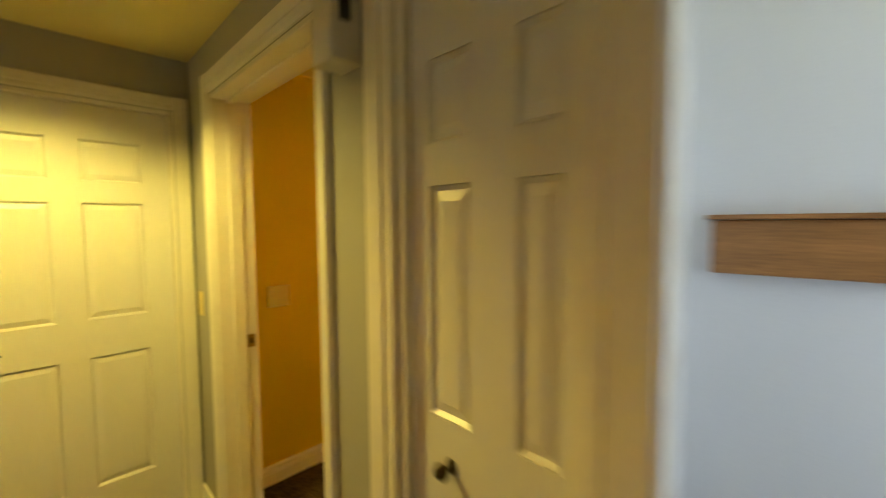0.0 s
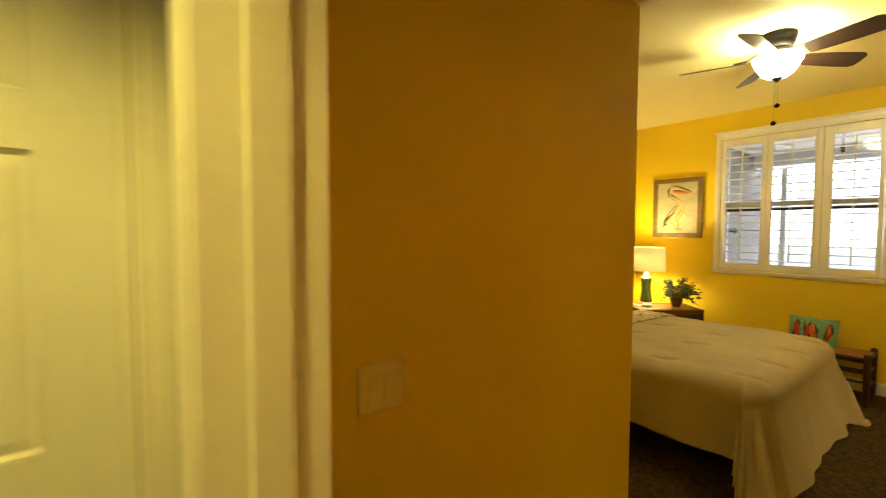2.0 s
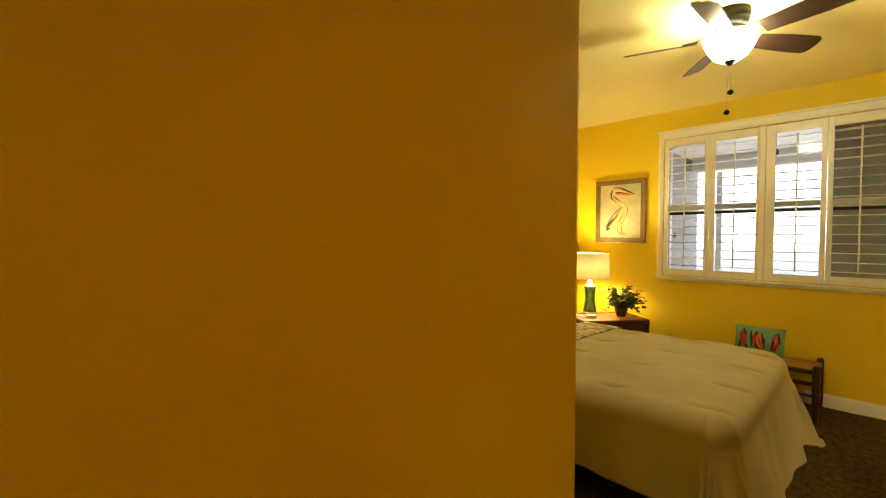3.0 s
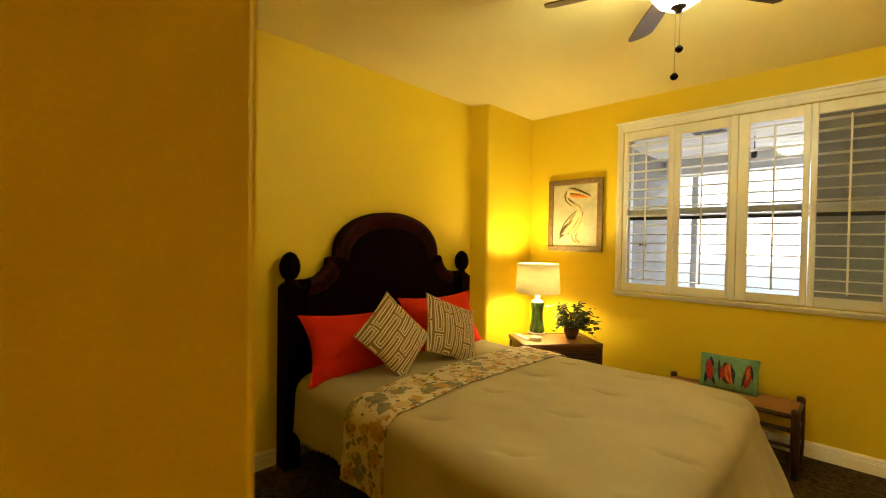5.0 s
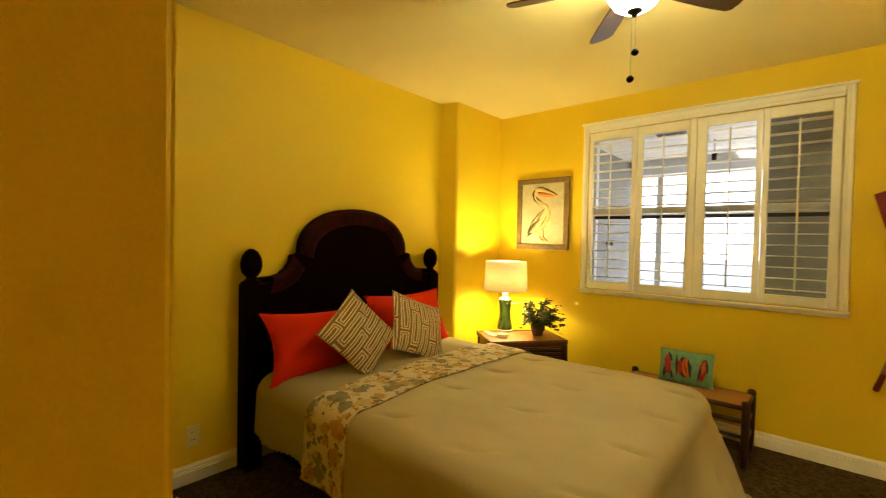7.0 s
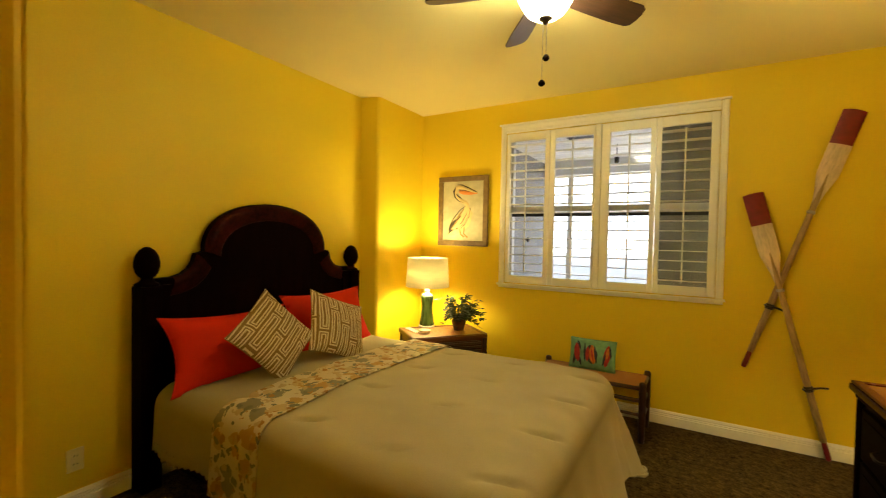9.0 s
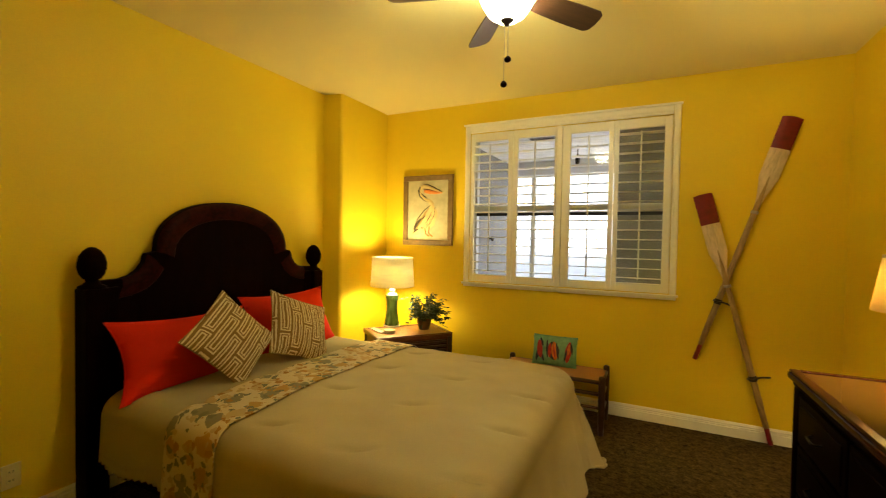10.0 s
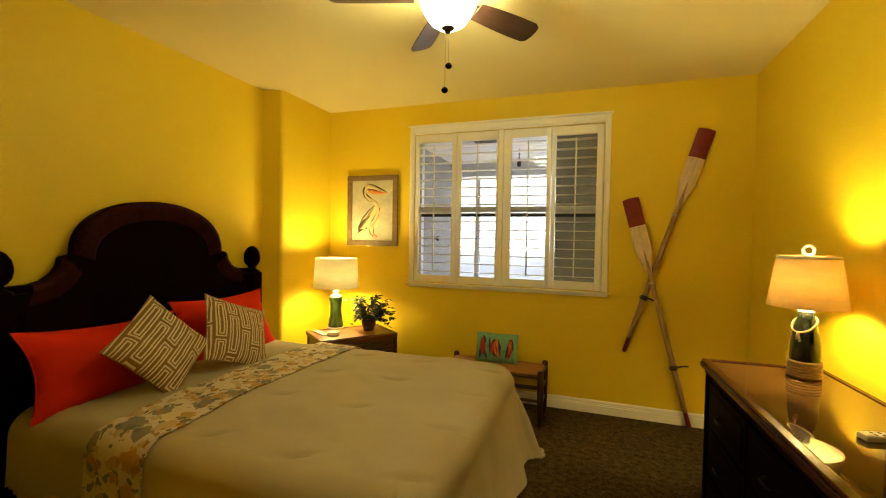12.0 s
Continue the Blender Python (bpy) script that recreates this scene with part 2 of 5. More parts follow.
def floral_cloth():
    """Scattered grey, ochre and tan blossoms on cream."""
    m = material("cream_floral_cloth", (0.58, 0.49, 0.32), 0.88, grain=250, vary=0.05, bump=0.2, spec=0.15)
    nt = m.node_tree
    n, l = nt.nodes, nt.links
    co = n.new("ShaderNodeTexCoord")
    warp = n.new("ShaderNodeTexNoise")
    warp.inputs["Scale"].default_value = 20
    l.new(co.outputs["Object"], warp.inputs["Vector"])
    add = n.new("ShaderNodeVectorMath")
    add.operation = "MULTIPLY_ADD"
    l.new(warp.outputs["Color"], add.inputs[0])
    add.inputs[1].default_value = (0.085, 0.085, 0.085)
    l.new(co.outputs["Object"], add.inputs[2])
    b = n["Principled BSDF"]
    last = b.inputs["Base Color"].links[0].from_socket
    for scale, size, tones in ((10.5, 0.50, ((0.22, 0.205, 0.14), (0.42, 0.26, 0.085), (0.47, 0.35, 0.18))), (22.0, 0.42, ((0.34, 0.19, 0.065), (0.17, 0.165, 0.115), (0.43, 0.33, 0.18)))):
        vo = n.new("ShaderNodeTexVoronoi")
        vo.inputs["Scale"].default_value = scale
        l.new(add.outputs[0], vo.inputs["Vector"])
        inside = maths(nt, "LESS_THAN", vo.outputs["Distance"], size)
        sep = n.new("ShaderNodeSeparateColor")
        l.new(vo.outputs["Color"], sep.inputs[0])
        ramp = n.new("ShaderNodeValToRGB")
        ramp.color_ramp.interpolation = "CONSTANT"
        ramp.color_ramp.elements[0].color, ramp.color_ramp.elements[1].color = (*tones[0], 1), (*tones[1], 1)
        ramp.color_ramp.elements[1].position = 0.36
        e = ramp.color_ramp.elements.new(0.7)
        e.color = (*tones[2], 1)
        l.new(sep.outputs[0], ramp.inputs["Fac"])
        use = maths(nt, "MULTIPLY", inside, maths(nt, "GREATER_THAN", sep.outputs[1], 0.12))
        mix = n.new("ShaderNodeMix")
        mix.data_type = "RGBA"
        l.new(use, mix.inputs["Factor"])
        l.new(last, mix.inputs["A"])
        l.new(ramp.outputs["Color"], mix.inputs["B"])
        last = mix.outputs["Result"]
    l.new(last, b.inputs["Base Color"])
    return m


def rattan(name, a, c, scale):
    """Woven strands: crossing waves give colour and relief."""
    m = material(name, a, 0.55, grain=80, vary=0.15, bump=0)
    nt = m.node_tree
    n, l = nt.nodes, nt.links
    co = n.new("ShaderNodeTexCoord")
    hs = []
    for axis in ("X", "Y"):
        wv = n.new("ShaderNodeTexWave")
        wv.bands_direction = axis
        wv.inputs["Scale"].default_value, wv.inputs["Distortion"].default_value = scale, 0.4
        l.new(co.outputs["Object"], wv.inputs["Vector"])
        hs.append(wv.outputs["Fac"])
    h = maths(nt, "MULTIPLY", hs[0], hs[1])
    b = n["Principled BSDF"]
    mix = n.new("ShaderNodeMix")
    mix.data_type = "RGBA"
    l.new(h, mix.inputs["Factor"])
    l.new(b.inputs["Base Color"].links[0].from_socket, mix.inputs["A"])
    mix.inputs["B"].default_value = (*c, 1)
    l.new(mix.outputs["Result"], b.inputs["Base Color"])
    bp = n.new("ShaderNodeBump")
    bp.inputs["Strength"].default_value, bp.inputs["Distance"].default_value = 0.6, 0.003
    l.new(h, bp.inputs["Height"])
    l.new(bp.outputs["Normal"], b.inputs["Normal"])
    return m


FRET = key_cloth()
FLORAL = floral_cloth()
RATTAN = rattan("woven_rattan_top", (0.28, 0.11, 0.025), (0.50, 0.24, 0.065), 22)
RUSH = rattan("woven_rush_seat", (0.26, 0.11, 0.025), (0.44, 0.21, 0.055), 26)
GREENGLASS = material("mottled_green_lamp_glaze", (0.085, 0.15, 0.045), 0.2, grain=16, blotch=9, vary=0.4, bump=0.08, dark=(0.008, 0.02, 0.006), stretch=(3, 3, 0.6))
TEAL = material("sea_green_pillow_cloth", (0.17, 0.36, 0.19), 0.85, grain=40, blotch=9, vary=0.15, bump=0.2)
FISH_RED = material("red_printed_cloth", (0.42, 0.03, 0.03), 0.8, grain=40, vary=0.3)
FISH_ORANGE = material("orange_printed_cloth", (0.60, 0.16, 0.03), 0.8, grain=40, vary=0.3)
FISH_DARK = material("dark_printed_cloth", (0.03, 0.035, 0.05), 0.8, grain=40, vary=0.3)
DRESSERTOP = material("glass_covered_brown_top", (0.070, 0.033, 0.008), -0.04, grain=20, blotch=3, vary=0.2, bump=0, stretch=(6, 0.6, 6), spec=0.2)
TVBLACK = material("black_glass_panel", (0.012, 0.012, 0.014), 0.15, bump=0)


# ---- mesh helpers ----
def link(name, bm, mat, parent=None, label="", smooth=False, m=None):
    me = bpy.data.meshes.new(name)
    bmesh.ops.recalc_face_normals(bm, faces=bm.faces)
    bm.to_mesh(me)
    bm.free()
    me.materials.append(mat)
    if smooth:
        me.polygons.foreach_set("use_smooth", [True] * len(me.polygons))
    ob = new(name, me)
    if m is not None:
        ob.matrix_world = m
    if parent is not None:
        ob.parent = parent
    if label:
        ob["label"] = label
    return ob


def part(name, bm, mat, parent, label="", smooth=False):
    return link(name, bm, mat, parent, label, smooth)


def setting(name, bm, mat, label, category, m=None):
    return tagged(link(name, bm, mat, m=m), label, category, kind="structure")


def thing(name, m, label, category, group=""):
    ob = new(name)
    ob.empty_display_size = 0.05
    ob.matrix_world = m
    return tagged(ob, label, category, group)


def box(bm, x0, x1, y0, y1, z0, z1, bevel=0.0, seg=2):
    r = bmesh.ops.create_cube(bm, size=1.0, matrix=Matrix.Translation(((x0 + x1) / 2, (y0 + y1) / 2, (z0 + z1) / 2)) @ Matrix.Diagonal((x1 - x0, y1 - y0, z1 - z0, 1)))
    if bevel:
        edges = list({e for v in r["verts"] for e in v.link_edges})
        bmesh.ops.bevel(bm, geom=edges, offset=bevel, segments=seg, affect="EDGES", profile=0.6)
    return bm


def boxed(*a, **k):
    return box(bmesh.new(), *a, **k)


def lathe(profile, seg=32, centre=(0, 0, 0), bm=None):
    """A turned shape from (radius, height) pairs."""
    bm = bm or bmesh.new()
    rings = []
    for r, z in profile:
        if r < 1e-5:
            rings.append([bm.verts.new((centre[0], centre[1], centre[2] + z))])
        else:
            rings.append([bm.verts.new((centre[0] + r * math.cos(2 * math.pi * k / seg), centre[1] + r * math.sin(2 * math.pi * k / seg), centre[2] + z)) for k in range(seg)])
    for a, b in zip(rings, rings[1:]):
        for k in range(seg):
            q = [a[k % len(a)], a[(k + 1) % len(a)], b[(k + 1) % len(b)], b[k % len(b)]]
            q = list(dict.fromkeys(q))
            if len(q) > 2:
                bm.faces.new(q)
    return bm


def tube(points, radius, seg=10, bm=None):
    """A round bar along points; radius a number or a function of 0..1."""
    bm = bm or bmesh.new()
    pts = [Vector(p) for p in points]
    rings = []
    for k, p in enumerate(pts):
        d = (pts[min(k + 1, len(pts) - 1)] - pts[max(k - 1, 0)]).normalized()
        side = d.cross(Vector((0, 0, 1)) if abs(d.z) < 0.9 else Vector((1, 0, 0))).normalized()
        up = side.cross(d)
        r = radius(k / (len(pts) - 1)) if callable(radius) else radius
        rings.append([bm.verts.new(p + r * (math.cos(2 * math.pi * j / seg) * side + math.sin(2 * math.pi * j / seg) * up)) for j in range(seg)])
    for a, b in zip(rings, rings[1:]):
        for j in range(seg):
            bm.faces.new((a[j], a[(j + 1) % seg], b[(j + 1) % seg], b[j]))
    bm.faces.new(rings[0][::-1])
    bm.faces.new(rings[-1])
    return bm


def prism(outline, depth, axis="x", at=0.0, bm=None):
    """A flat outline of (a, b) pairs, given thickness along an axis from at to at + depth."""
    bm = bm or bmesh.new()
    place = {"x": lambda a, b, d: (d, a, b), "y": lambda a, b, d: (a, d, b), "z": lambda a, b, d: (a, b, d)}[axis]
    front = [bm.verts.new(place(a, b, at)) for a, b in outline]
    back = [bm.verts.new(place(a, b, at + depth)) for a, b in outline]
    bm.faces.new(front)
    bm.faces.new(back[::-1])
    for k in range(len(front)):
        j = (k + 1) % len(front)
        bm.faces.new((front[k], back[k], back[j], front[j]))
    return bm


def sheet(nu, nv, at, bm=None):
    """A grid of points at(u, v), u and v from 0 to 1, as quads."""
    bm = bm or bmesh.new()
    vs = [[bm.verts.new(at(i / nu, j / nv)) for j in range(nv + 1)] for i in range(nu + 1)]
    for i in range(nu):
        for j in range(nv):
            bm.faces.new((vs[i][j], vs[i + 1][j], vs[i + 1][j + 1], vs[i][j + 1]))
    return bm


# ---- the rooms ----
XH, XR, YW, YB, HB = -4.07, -0.16, 5.82, 2.156, 2.733
XP, HP, HH = -1.967, 2.362, 2.300
XA = -2.035
WB = pose(XA, 0.556, 0, 0, 0, -4.6)

setting("floor", boxed(-4.25, 2.05, -1.5, 5.97, -0.10, 0.0), CARPET, "brown cut-pile carpet across bedroom, passage and hall", "floor")
setting("ceiling", boxed(-4.25, 0.05, 2.156, 5.97, HB, HB + 0.12), CEILING, "smooth cream-painted bedroom ceiling lit by the fan light", "ceiling")
setting("ceiling_passage", boxed(-2.10, -0.45, 0.50, 2.156, HP, HB + 0.12), CEILING, "lower cream-painted soffit over the bedroom entry passage", "ceiling")
setting("ceiling_side_room", boxed(-0.44, 2.05, 0.30, 1.5, HH + 0.01, HB + 0.12), CEILING, "cream-painted side room ceiling", "ceiling")
setting("ceiling_hall", boxed(-0.25, 4.2, -2.1, 0.06, HH, HB + 0.12), CEILING, "cream-painted low hallway ceiling", "ceiling", WB)
setting("wall_west", boxed(-4.25, XH, 2.03, 5.97, 0, HB), YELLOW, "yellow-painted wall behind the bed headboard", "wall")
setting("column", prism([(XH, 5.045)] + [(-3.930 + 0.035 * math.sin(radians(a)), 5.115 - 0.035 * math.cos(radians(a))) for a in range(0, 91, 15)] + [(-3.895, YW), (XH, YW)], HB, "z", 0.0), YELLOW, "yellow-painted corner column beside the bedside lamp", "column")
bm = bmesh.new()
WX0, WX1, WZ0, WZ1 = -2.935, -1.225, 1.035, 2.445
box(bm, XH, WX0, YW, 5.99, 0, HB)
box(bm, WX1, XR + 0.15, YW, 5.99, 0, HB)
box(bm, WX0, WX1, YW, 5.99, 0, WZ0)
box(bm, WX0, WX1, YW, 5.99, WZ1, HB)
setting("wall_north", bm, YELLOW, "yellow-painted wall with the shuttered window", "wall")
setting("wall_east", boxed(XR, 0.0, 2.0, YW, 0, HB), YELLOW, "yellow-painted wall behind the dresser", "wall")
setting("wall_south", boxed(XH, XP - 0.002, 2.02, YB, 0, HB), YELLOW, "yellow-painted bedroom wall beside the passage", "wall")
setting("wall_passage", boxed(XP - 0.12, XP, 0.74, YB - 0.003, 0, HP + 0.3, bevel=0.008), YELLOW, "yellow-painted passage wall with switch and outlet", "wall")
setting("wall_closet", boxed(-0.58, -0.46, 0.62, YB, 0, HB), YELLOW, "yellow-painted passage wall opposite the switches", "wall")
setting("wall_closet_end", boxed(-0.455, XR, 2.03, YB, 0, HB), YELLOW, "yellow-painted short return wall", "wall")
setting("wall_hall_south", boxed(-2.2, 2.05, -1.5, -1.35, 0, HH), HALLPAINT, "grey-green painted hallway wall", "wall")
setting("wall_hall_east", boxed(1.9, 2.05, -1.35, 1.75, 0, HH), HALLPAINT, "grey-green painted hallway end wall", "wall")
setting("wall_side_room", boxed(-0.15, 1.9, 1.25, 1.37, 0, HH), SIDEPAINT, "cool white painted wall of the daylit side room", "wall")
setting("wall_side_room_west", boxed(-0.15, -0.03, 0.72, 1.25, 0, HH), SIDEPAINT, "cool white painted side room wall", "wall")
# hall wall with the closed door: opening from y -0.345 to 0.486
bm = bmesh.new()
box(bm, XA - 0.12, XA, -1.35, -0.345, 0, HH)
box(bm, XA - 0.12, XA, 0.476, 0.70, 0, HH)
box(bm, XA - 0.12, XA, -0.345, 0.476, 2.045, HH)
setting("wall_hall_west", bm, HALLPAINT, "grey-green painted hallway wall round a closed door", "wall")
setting("wall_hall_beyond", boxed(XA - 0.5, XA - 0.4, -1.0, 1.0, 0, HH), HALLPAINT, "plain wall closing the room behind the door", "wall")
# hall wall with bedroom doorway and closet
OX0, OX1, OZ = 0.375, 1.385, 2.065
CX0, CX1 = 1.740, 2.170
bm = bmesh.new()
box(bm, 0.0, OX0, 0, 0.13, 0, HH)
box(bm, OX1, CX0, 0, 0.13, 0, HH)
box(bm, OX0, OX1, 0, 0.13, OZ, HH)
box(bm, CX0, CX1, 0, 0.13, OZ, HH)
box(bm, CX1, 2.255, 0, 0.13, 0, HH)
box(bm, 2.255, 3.6, 0, 0.13, OZ, HH)
box(bm, 3.6, 4.05, 0, 0.13, 0, HH)
setting("wall_hall_north", bm, HALLPAINT, "grey-green painted hallway wall with bedroom doorway and closet", "wall", WB)
setting("wall_closet_back", boxed(1.5, 1.9, 0.55, 0.6, 0, HH), HALLPAINT, "plain wall closing the closet", "wall", WB)


def baseboard(name, x0, y0, x1, y1, label="white moulded baseboard"):
    """Stepped moulding along a line; the room lies to its left."""
    a, b = Vector((x0, y0, 0)), Vector((x1, y1, 0))
    d = (b - a)
    side = Vector((-d.y, d.x, 0)).normalized()
    prof = ((0, 0), (0.016, 0), (0.016, 0.066), (0.010, 0.071), (0.014, 0.078), (0.008, 0.083), (0.011, 0.092), (0.004, 0.107), (0, 0.109))
    bm = bmesh.new()
    ends = [[bm.verts.new(p + side * w + Vector((0, 0, z))) for w, z in prof] for p in (a, b)]
    for k in range(len(prof) - 1):
        bm.faces.new((ends[0][k], ends[0][k + 1], ends[1][k + 1], ends[1][k]))
    bm.faces.new(ends[0])
    bm.faces.new(ends[1][::-1])
    return setting(name, bm, TRIM, label, "baseboard")


baseboard("baseboard_1", XR - 0.002, YW - 0.001, -3.893, YW - 0.001)
baseboard("baseboard_2", XH + 0.001, 5.04, XH + 0.001, YB + 0.002)
baseboard("baseboard_3", XP + 0.001, YB - 0.004, XP + 0.001, 0.70)
baseboard("baseboard_4", XR - 0.001, YB + 0.002, XR - 0.001, YW - 0.018)
baseboard("baseboard_5", -3.894, YW - 0.02, -3.894, 5.115)
baseboard("baseboard_6", XA + 0.001, -0.42, XA + 0.001, -1.34)
bm = boxed(0.002, 0.275, -0.016, -0.001, 0, 0.13, bevel=0.004)
setting("baseboard_7", bm, TRIM, "white moulded baseboard", "baseboard", WB)
bm = boxed(1.452, 1.60, -0.016, -0.001, 0, 0.13, bevel=0.004)
setting("baseboard_8", bm, TRIM, "white moulded baseboard", "baseboard", WB)


# ---- doors ----
def casing_bar(bm, a, b, z0, z1, upright, y0):
    """A moulded casing bar standing proud of a wall face at y0 (towards -y)."""
    if upright:
        w = b - a
        for f0, f1, t in ((0, 1, 0.012), (0.08, 0.62, 0.018), (0.70, 0.95, 0.015)):
            box(bm, a + f0 * w, a + f1 * w, y0 - t, y0, z0, z1, bevel=0.002, seg=1)
    else:
        h = z1 - z0
        for f0, f1, t in ((0, 1, 0.012), (0.38, 0.92, 0.018), (0.05, 0.30, 0.015)):
            box(bm, a, b, y0 - t, y0, z0 + f0 * h, z0 + f1 * h, bevel=0.002, seg=1)
    return bm


def door_frame(name, x0, x1, z, wide, deep, label, m, right=None):
    """Casing on the near face and a jamb with a stop through the wall."""
    f = thing(name, m, label, "door frame")
    f["kind"] = "structure"
    right = right or wide
    part("casing", casing_bar(bmesh.new(), x0 - wide, x0 - 0.004, 0, z + wide, True, -0.001), TRIM, f)
    part("casing", casing_bar(bmesh.new(), x1 + right, x1 + 0.004, 0, z + wide, True, -0.001), TRIM, f)
    part("casing", casing_bar(bmesh.new(), x0 - 0.002, x1 + 0.002, z + 0.004, z + wide, False, -0.002), TRIM, f)
    part("jamb", boxed(x0 - 0.001, x0 + 0.018, -0.004, deep, 0, z - 0.019, bevel=0.002, seg=1), TRIM, f)
    part("jamb", boxed(x1 - 0.018, x1 + 0.001, -0.004, deep, 0, z - 0.019, bevel=0.002, seg=1), TRIM, f)
    part("jamb", boxed(x0 - 0.001, x1 + 0.001, -0.004, deep, z - 0.018, z + 0.001, bevel=0.002, seg=1), TRIM, f)
    part("stop", boxed(x0 + 0.018, x0 + 0.030, 0.055, 0.110, 0, z - 0.033, bevel=0.003, seg=1), TRIM, f)
    part("stop", boxed(x1 - 0.030, x1 - 0.018, 0.055, 0.092, 0, z - 0.033, bevel=0.003, seg=1), TRIM, f)
    part("stop", boxed(x0 + 0.018, x1 - 0.018, 0.055, 0.092, z - 0.031, z - 0.019, bevel=0.003, seg=1), TRIM, f)
    return f


def panel_door(name, x0, x1, z1, cols, rows, label, m):
    """Raised-panel door; the seen face is at y = 0, facing -y."""
    d = thing(name, m, label, "door")
    d["kind"] = "structure"
    xs = [x0] + [c for pair in cols for c in pair] + [x1]
    zs = [0.012] + [r for pair in rows for r in pair] + [z1]
    bm = boxed(x0, x1, 0.010, 0.036, 0.012, z1)
    for k in range(0, len(xs), 2):
        box(bm, xs[k], xs[k + 1], 0.0, 0.0105, 0.012, z1)
    for a, b in cols:
        for k in range(0, len(zs), 2):
            box(bm, a, b, 0.0, 0.0105, zs[k], zs[k + 1])
    part("slab", bm, DOORPAINT, d)
    for a, b in cols:
        for c, e in rows:
            bm = bmesh.new()
            g = 0.032
            rim = [(a + 0.002, c + 0.002), (b - 0.002, c + 0.002), (b - 0.002, e - 0.002), (a + 0.002, e - 0.002)]
            mid = [(a + 0.010, c + 0.010), (b - 0.010, c + 0.010), (b - 0.010, e - 0.010), (a + 0.010, e - 0.010)]
            top = [(a + g, c + g), (b - g, c + g), (b - g, e - g), (a + g, e - g)]
            rings = [[bm.verts.new((x, y, z)) for x, z in some] for some, y in ((rim, 0.001), (mid, 0.0098), (top, 0.0025))]
            for p, q in zip(rings, rings[1:]):
                for k in range(4):
                    bm.faces.new((p[k], p[(k + 1) % 4], q[(k + 1) % 4], q[k]))
            bm.faces.new(rings[-1])
            part("panel", bm, DOORPAINT, d)
    return d


WA = pose(XA, 0, 0, 0, 0, 90)
door_frame("door_frame_1", -0.345, 0.476, 2.045, 0.07, 0.12, "white moulded casing round the closed hallway door", WA)
doorA = panel_door("door_1", -0.325, 0.456, 2.024, ((-0.21, 0.012), (0.117, 0.345)), ((0.30, 0.902), (1.072, 1.596), (1.690, 1.872)), "closed white six-panel door with a bronze lever handle", WA @ pose(0, 0.022, 0))
h = part("lever_handle", lathe(((0, 0), (0.031, 0), (0.031, 0.006), (0.024, 0.010), (0.012, 0.012), (0.011, 0.038), (0, 0.038)), 28), BRONZE, doorA, "bronze lever handle", True)
h.matrix_local = pose(-0.265, 0.0, 0.985, 90, 0, 0)
part("lever", tube([(0, 0, 0.036), (0.02, 0.0, 0.040), (0.05, 0.006, 0.042), (0.085, 0.004, 0.042), (0.105, -0.004, 0.040)], lambda f: 0.008 - 0.003 * f), BRONZE, h, smooth=True)
door_frame("door_frame_2", OX0, OX1, OZ, 0.092, 0.162, "white moulded casing round the open bedroom doorway", WB, 0.062)
st = thing("strike_plate", WB @ pose(OX0 + 0.0185, 0.130, 0.948), "small brass strike plate on the doorway jamb", "strike plate")
part("plate", boxed(0, 0.002, -0.018, 0.018, -0.03, 0.03, bevel=0.0008, seg=1), BRASS, st)
part("latch_hole", boxed(0.002, 0.0028, -0.007, 0.008, -0.013, 0.013), SLOT, st)
door_frame("door_frame_3", CX0, CX1, OZ, 0.115, 0.13, "white moulded casing round the closet door", WB)
doorC = panel_door("door_2", CX0 + 0.02, CX1 - 0.02, OZ - 0.02, ((1.812, 1.926), (2.036, 2.122)), ((0.16, 0.90), (1.10, 1.573), (1.657, 1.822)), "closed white panelled closet door with a small bronze knob", WB @ pose(0, 0.02, 0))
kn = part("knob", lathe(((0, 0), (0.016, 0), (0.014, 0.004), (0.007, 0.008), (0.007, 0.018), (0.016, 0.026), (0.017, 0.033), (0.011, 0.040), (0, 0.041)), 20), BRONZE, doorC, "small bronze knob", True)
kn.matrix_local = pose(1.875, 0, 1.01, 90, 0, 0)


# ---- plates and fixtures on the walls ----
def wall_plate(name, m, w, h, kind, label, category):
    """A cover plate facing -y with rockers or outlet faces."""
    p = thing(name, m, label, category)
    part("cover_plate", boxed(-w / 2, w / 2, -0.006, 0, -h / 2, h / 2, bevel=0.003), PLATE, p)
    if kind == "outlet":
        for z in (-0.021, 0.021):
            f = part("receptacle", boxed(-0.017, 0.017, -0.0085, -0.006, z - 0.014, z + 0.014, bevel=0.001, seg=1), PLATE, p)
            for x in (-0.007, 0.007):
                part("slot", boxed(x - 0.0015, x + 0.0015, -0.0089, -0.0085, z - 0.004, z + 0.006), SLOT, f)
    else:
        for k in range(kind):
            x = (k - (kind - 1) / 2) * 0.046
            bm = prism([(-0.006, -0.033), (-0.009, -0.033), (-0.0065, 0.0), (-0.009, 0.033), (-0.006, 0.033)], 0.032, "x", x - 0.016)
            part("rocker", bm, PLATE, p)
    return p


